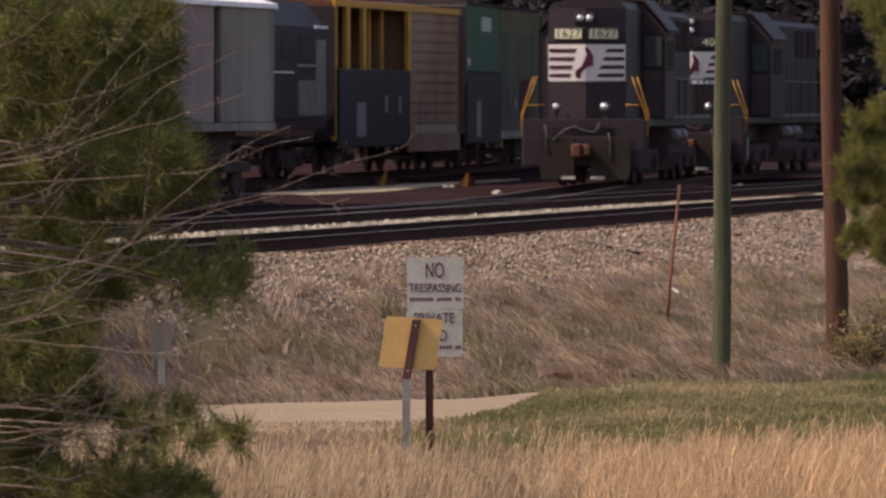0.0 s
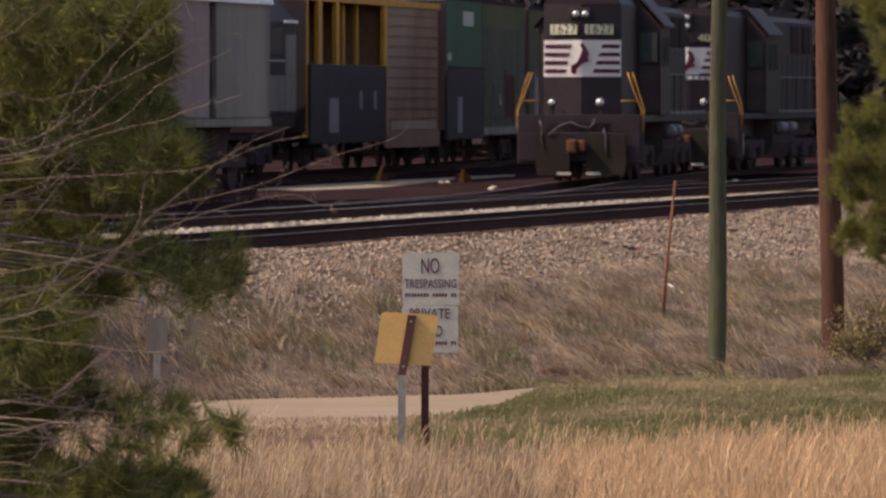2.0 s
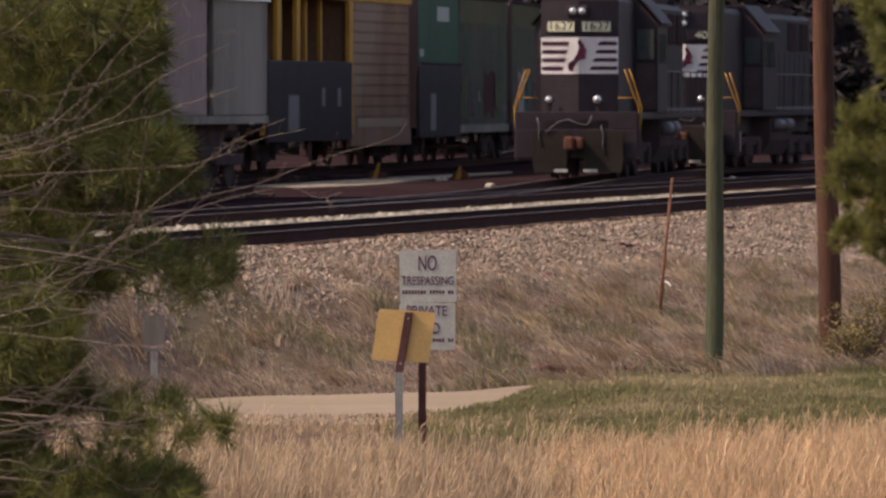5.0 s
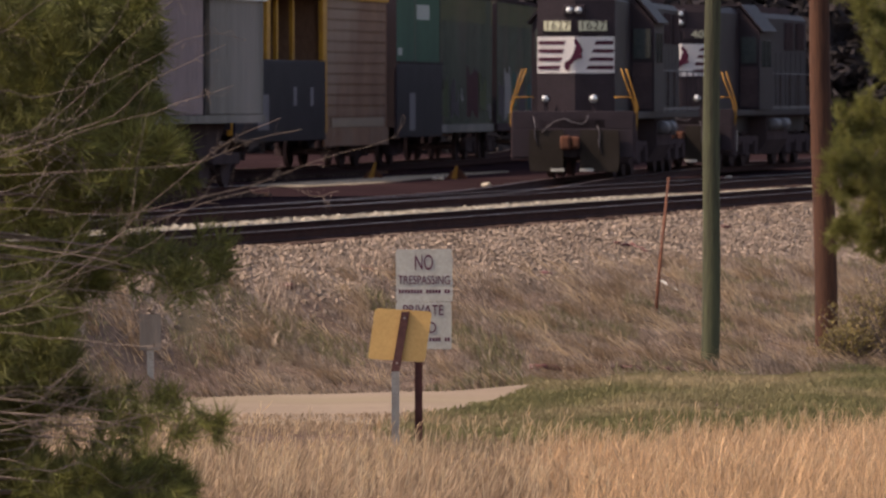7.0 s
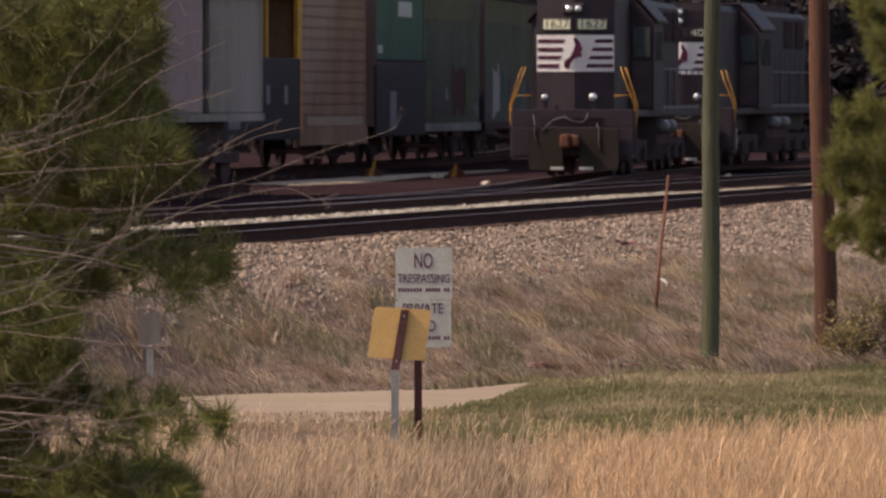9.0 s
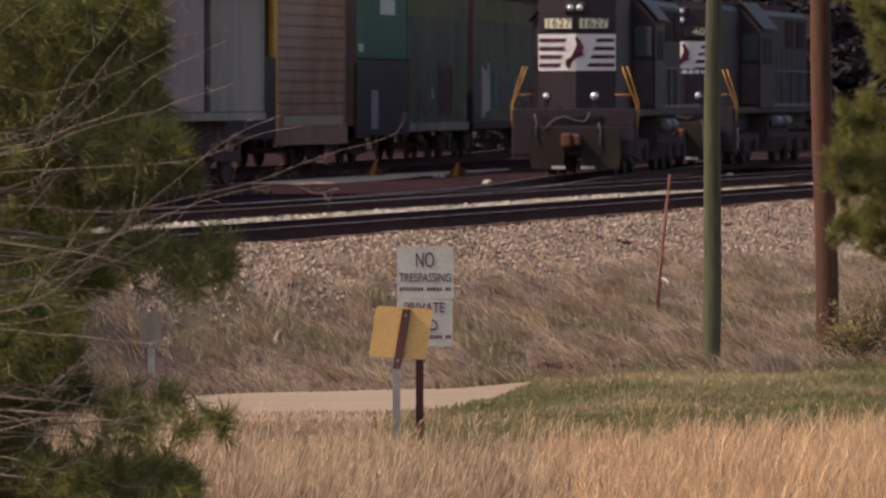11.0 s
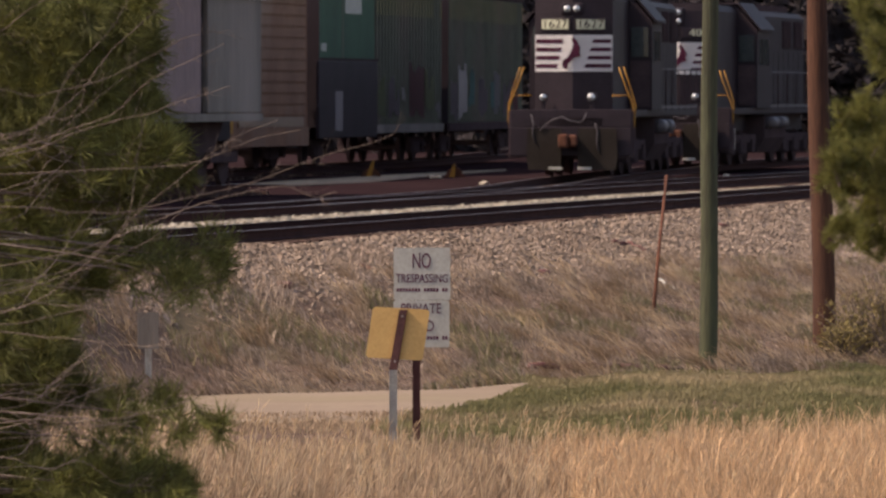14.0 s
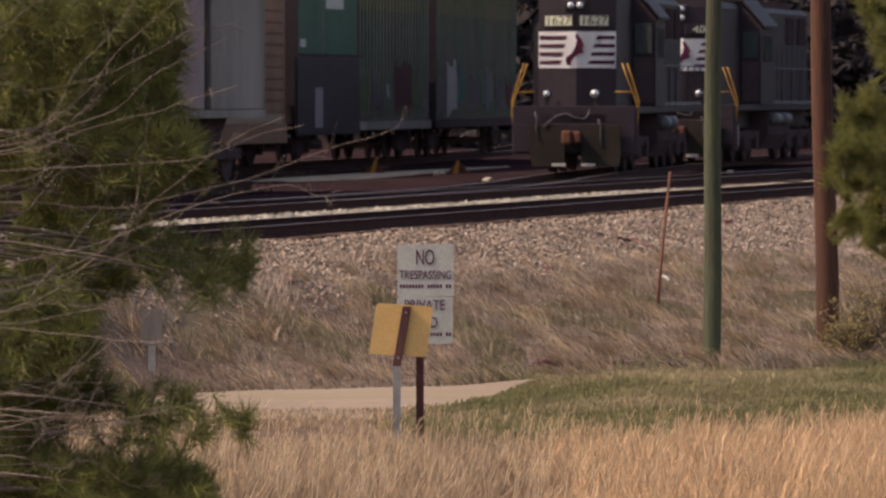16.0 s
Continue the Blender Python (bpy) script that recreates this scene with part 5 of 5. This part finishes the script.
track("rusty main track on dark timber ties", line_q(0.7525, -32, 110), (70, 150))
track("rusty siding track on dark timber ties", line_q(5.75, -30, 120), (80, 150))
track("yard track under the parked locomotives", [(-3.2, 110.5), (-0.7, 121), (1.3, 131), (3.5, 150), (6.9, 172.5), (11.6, 193), (18, 216)], (110, 160))
HOP = at(466, 168, 136).x
hang = radians(13.5)
track("yard track under the hopper car", [(HOP - 1.5 * math.cos(hang) + math.sin(hang) * r, 136 + 1.5 * math.sin(hang) + math.cos(hang) * r) for r in (-40, -25, -12, 1.5)], (100, 150))
track("yard track under the moving train", [path_centre(s) for s in (45, 25, 5, -15, -35, -55)], (150, 178))

# ---- things ----
locomotive(pose(3.13, 149.2, RAIL, 0, 0, -8), "1627", "black locomotive with white striped nose panel and yellow grab rails")
locomotive(pose(6.54, 170.5, RAIL, 0, 0, -12.5), "40", "black locomotive standing behind another, white striped nose panel", False)
hopper(pose(HOP, 136, RAIL, 0, 0, -13.5))
CARS = [(orange_car(), 8.35, 9.05), (green_car(True), -10.75, 8.8), (green_car(False), -29.35, 8.8), (lead_unit(), 26.9, 8.5)]
signs()
utility_pole(1256, 657, 83.6, 0.24, 0.007, M_POLE, "weathered green-grey wooden utility pole")
utility_pole(1463, 585, 88.0, 0.32, -0.024, M_POLE2, "creosoted brown wooden utility pole on the bank")
small_things()
shrub()
PINE_A, PINE_B, SAPLING = foliage()
grass()
stones()
woods()


# ---- what moves ----
def motions():
    times = [0, 2, 4, 6, 8, 10, 12, 14, 16]
    gust = [(0, 0.35), (1, 0.45), (2, 0.3), (3, 0.0), (4, 0.05), (6.3, -0.1), (7, -0.1), (8, 0.0), (9, 0.0), (10, 0.05), (11.3, 0.1), (12.5, 0.15), (13.5, 0.0), (14.2, 0.1), (15, 0.4), (15.5, 0.75), (16, 1.1)]
    rnd = random.Random(6)
    for tree, reach in ((PINE_A, 0.11), (PINE_B, 0.013), (SAPLING, 0.02)):
        for ob, root in tree.limbs:
            k, ph = rnd.uniform(0.6, 1.2), rnd.uniform(0, 6.28)
            if ob.name.startswith("bare"):
                k *= 0.35
            turn = lambda t, g: Matrix.Translation((reach * k * g, 0, 0)) @ Matrix.Translation(root) @ pose(0, 0, 0, 0, 0.35 * math.sin(1.7 * t + ph) + 0.8 * k * g, 0) @ Matrix.Translation(-root)
            walk(ob, [(t, turn(t, g)) for t, g in gust])
    for ob, s, half in CARS:
        walk(ob, [(t, car_pose(s + SPEED * t, half)) for t in times])


motions()
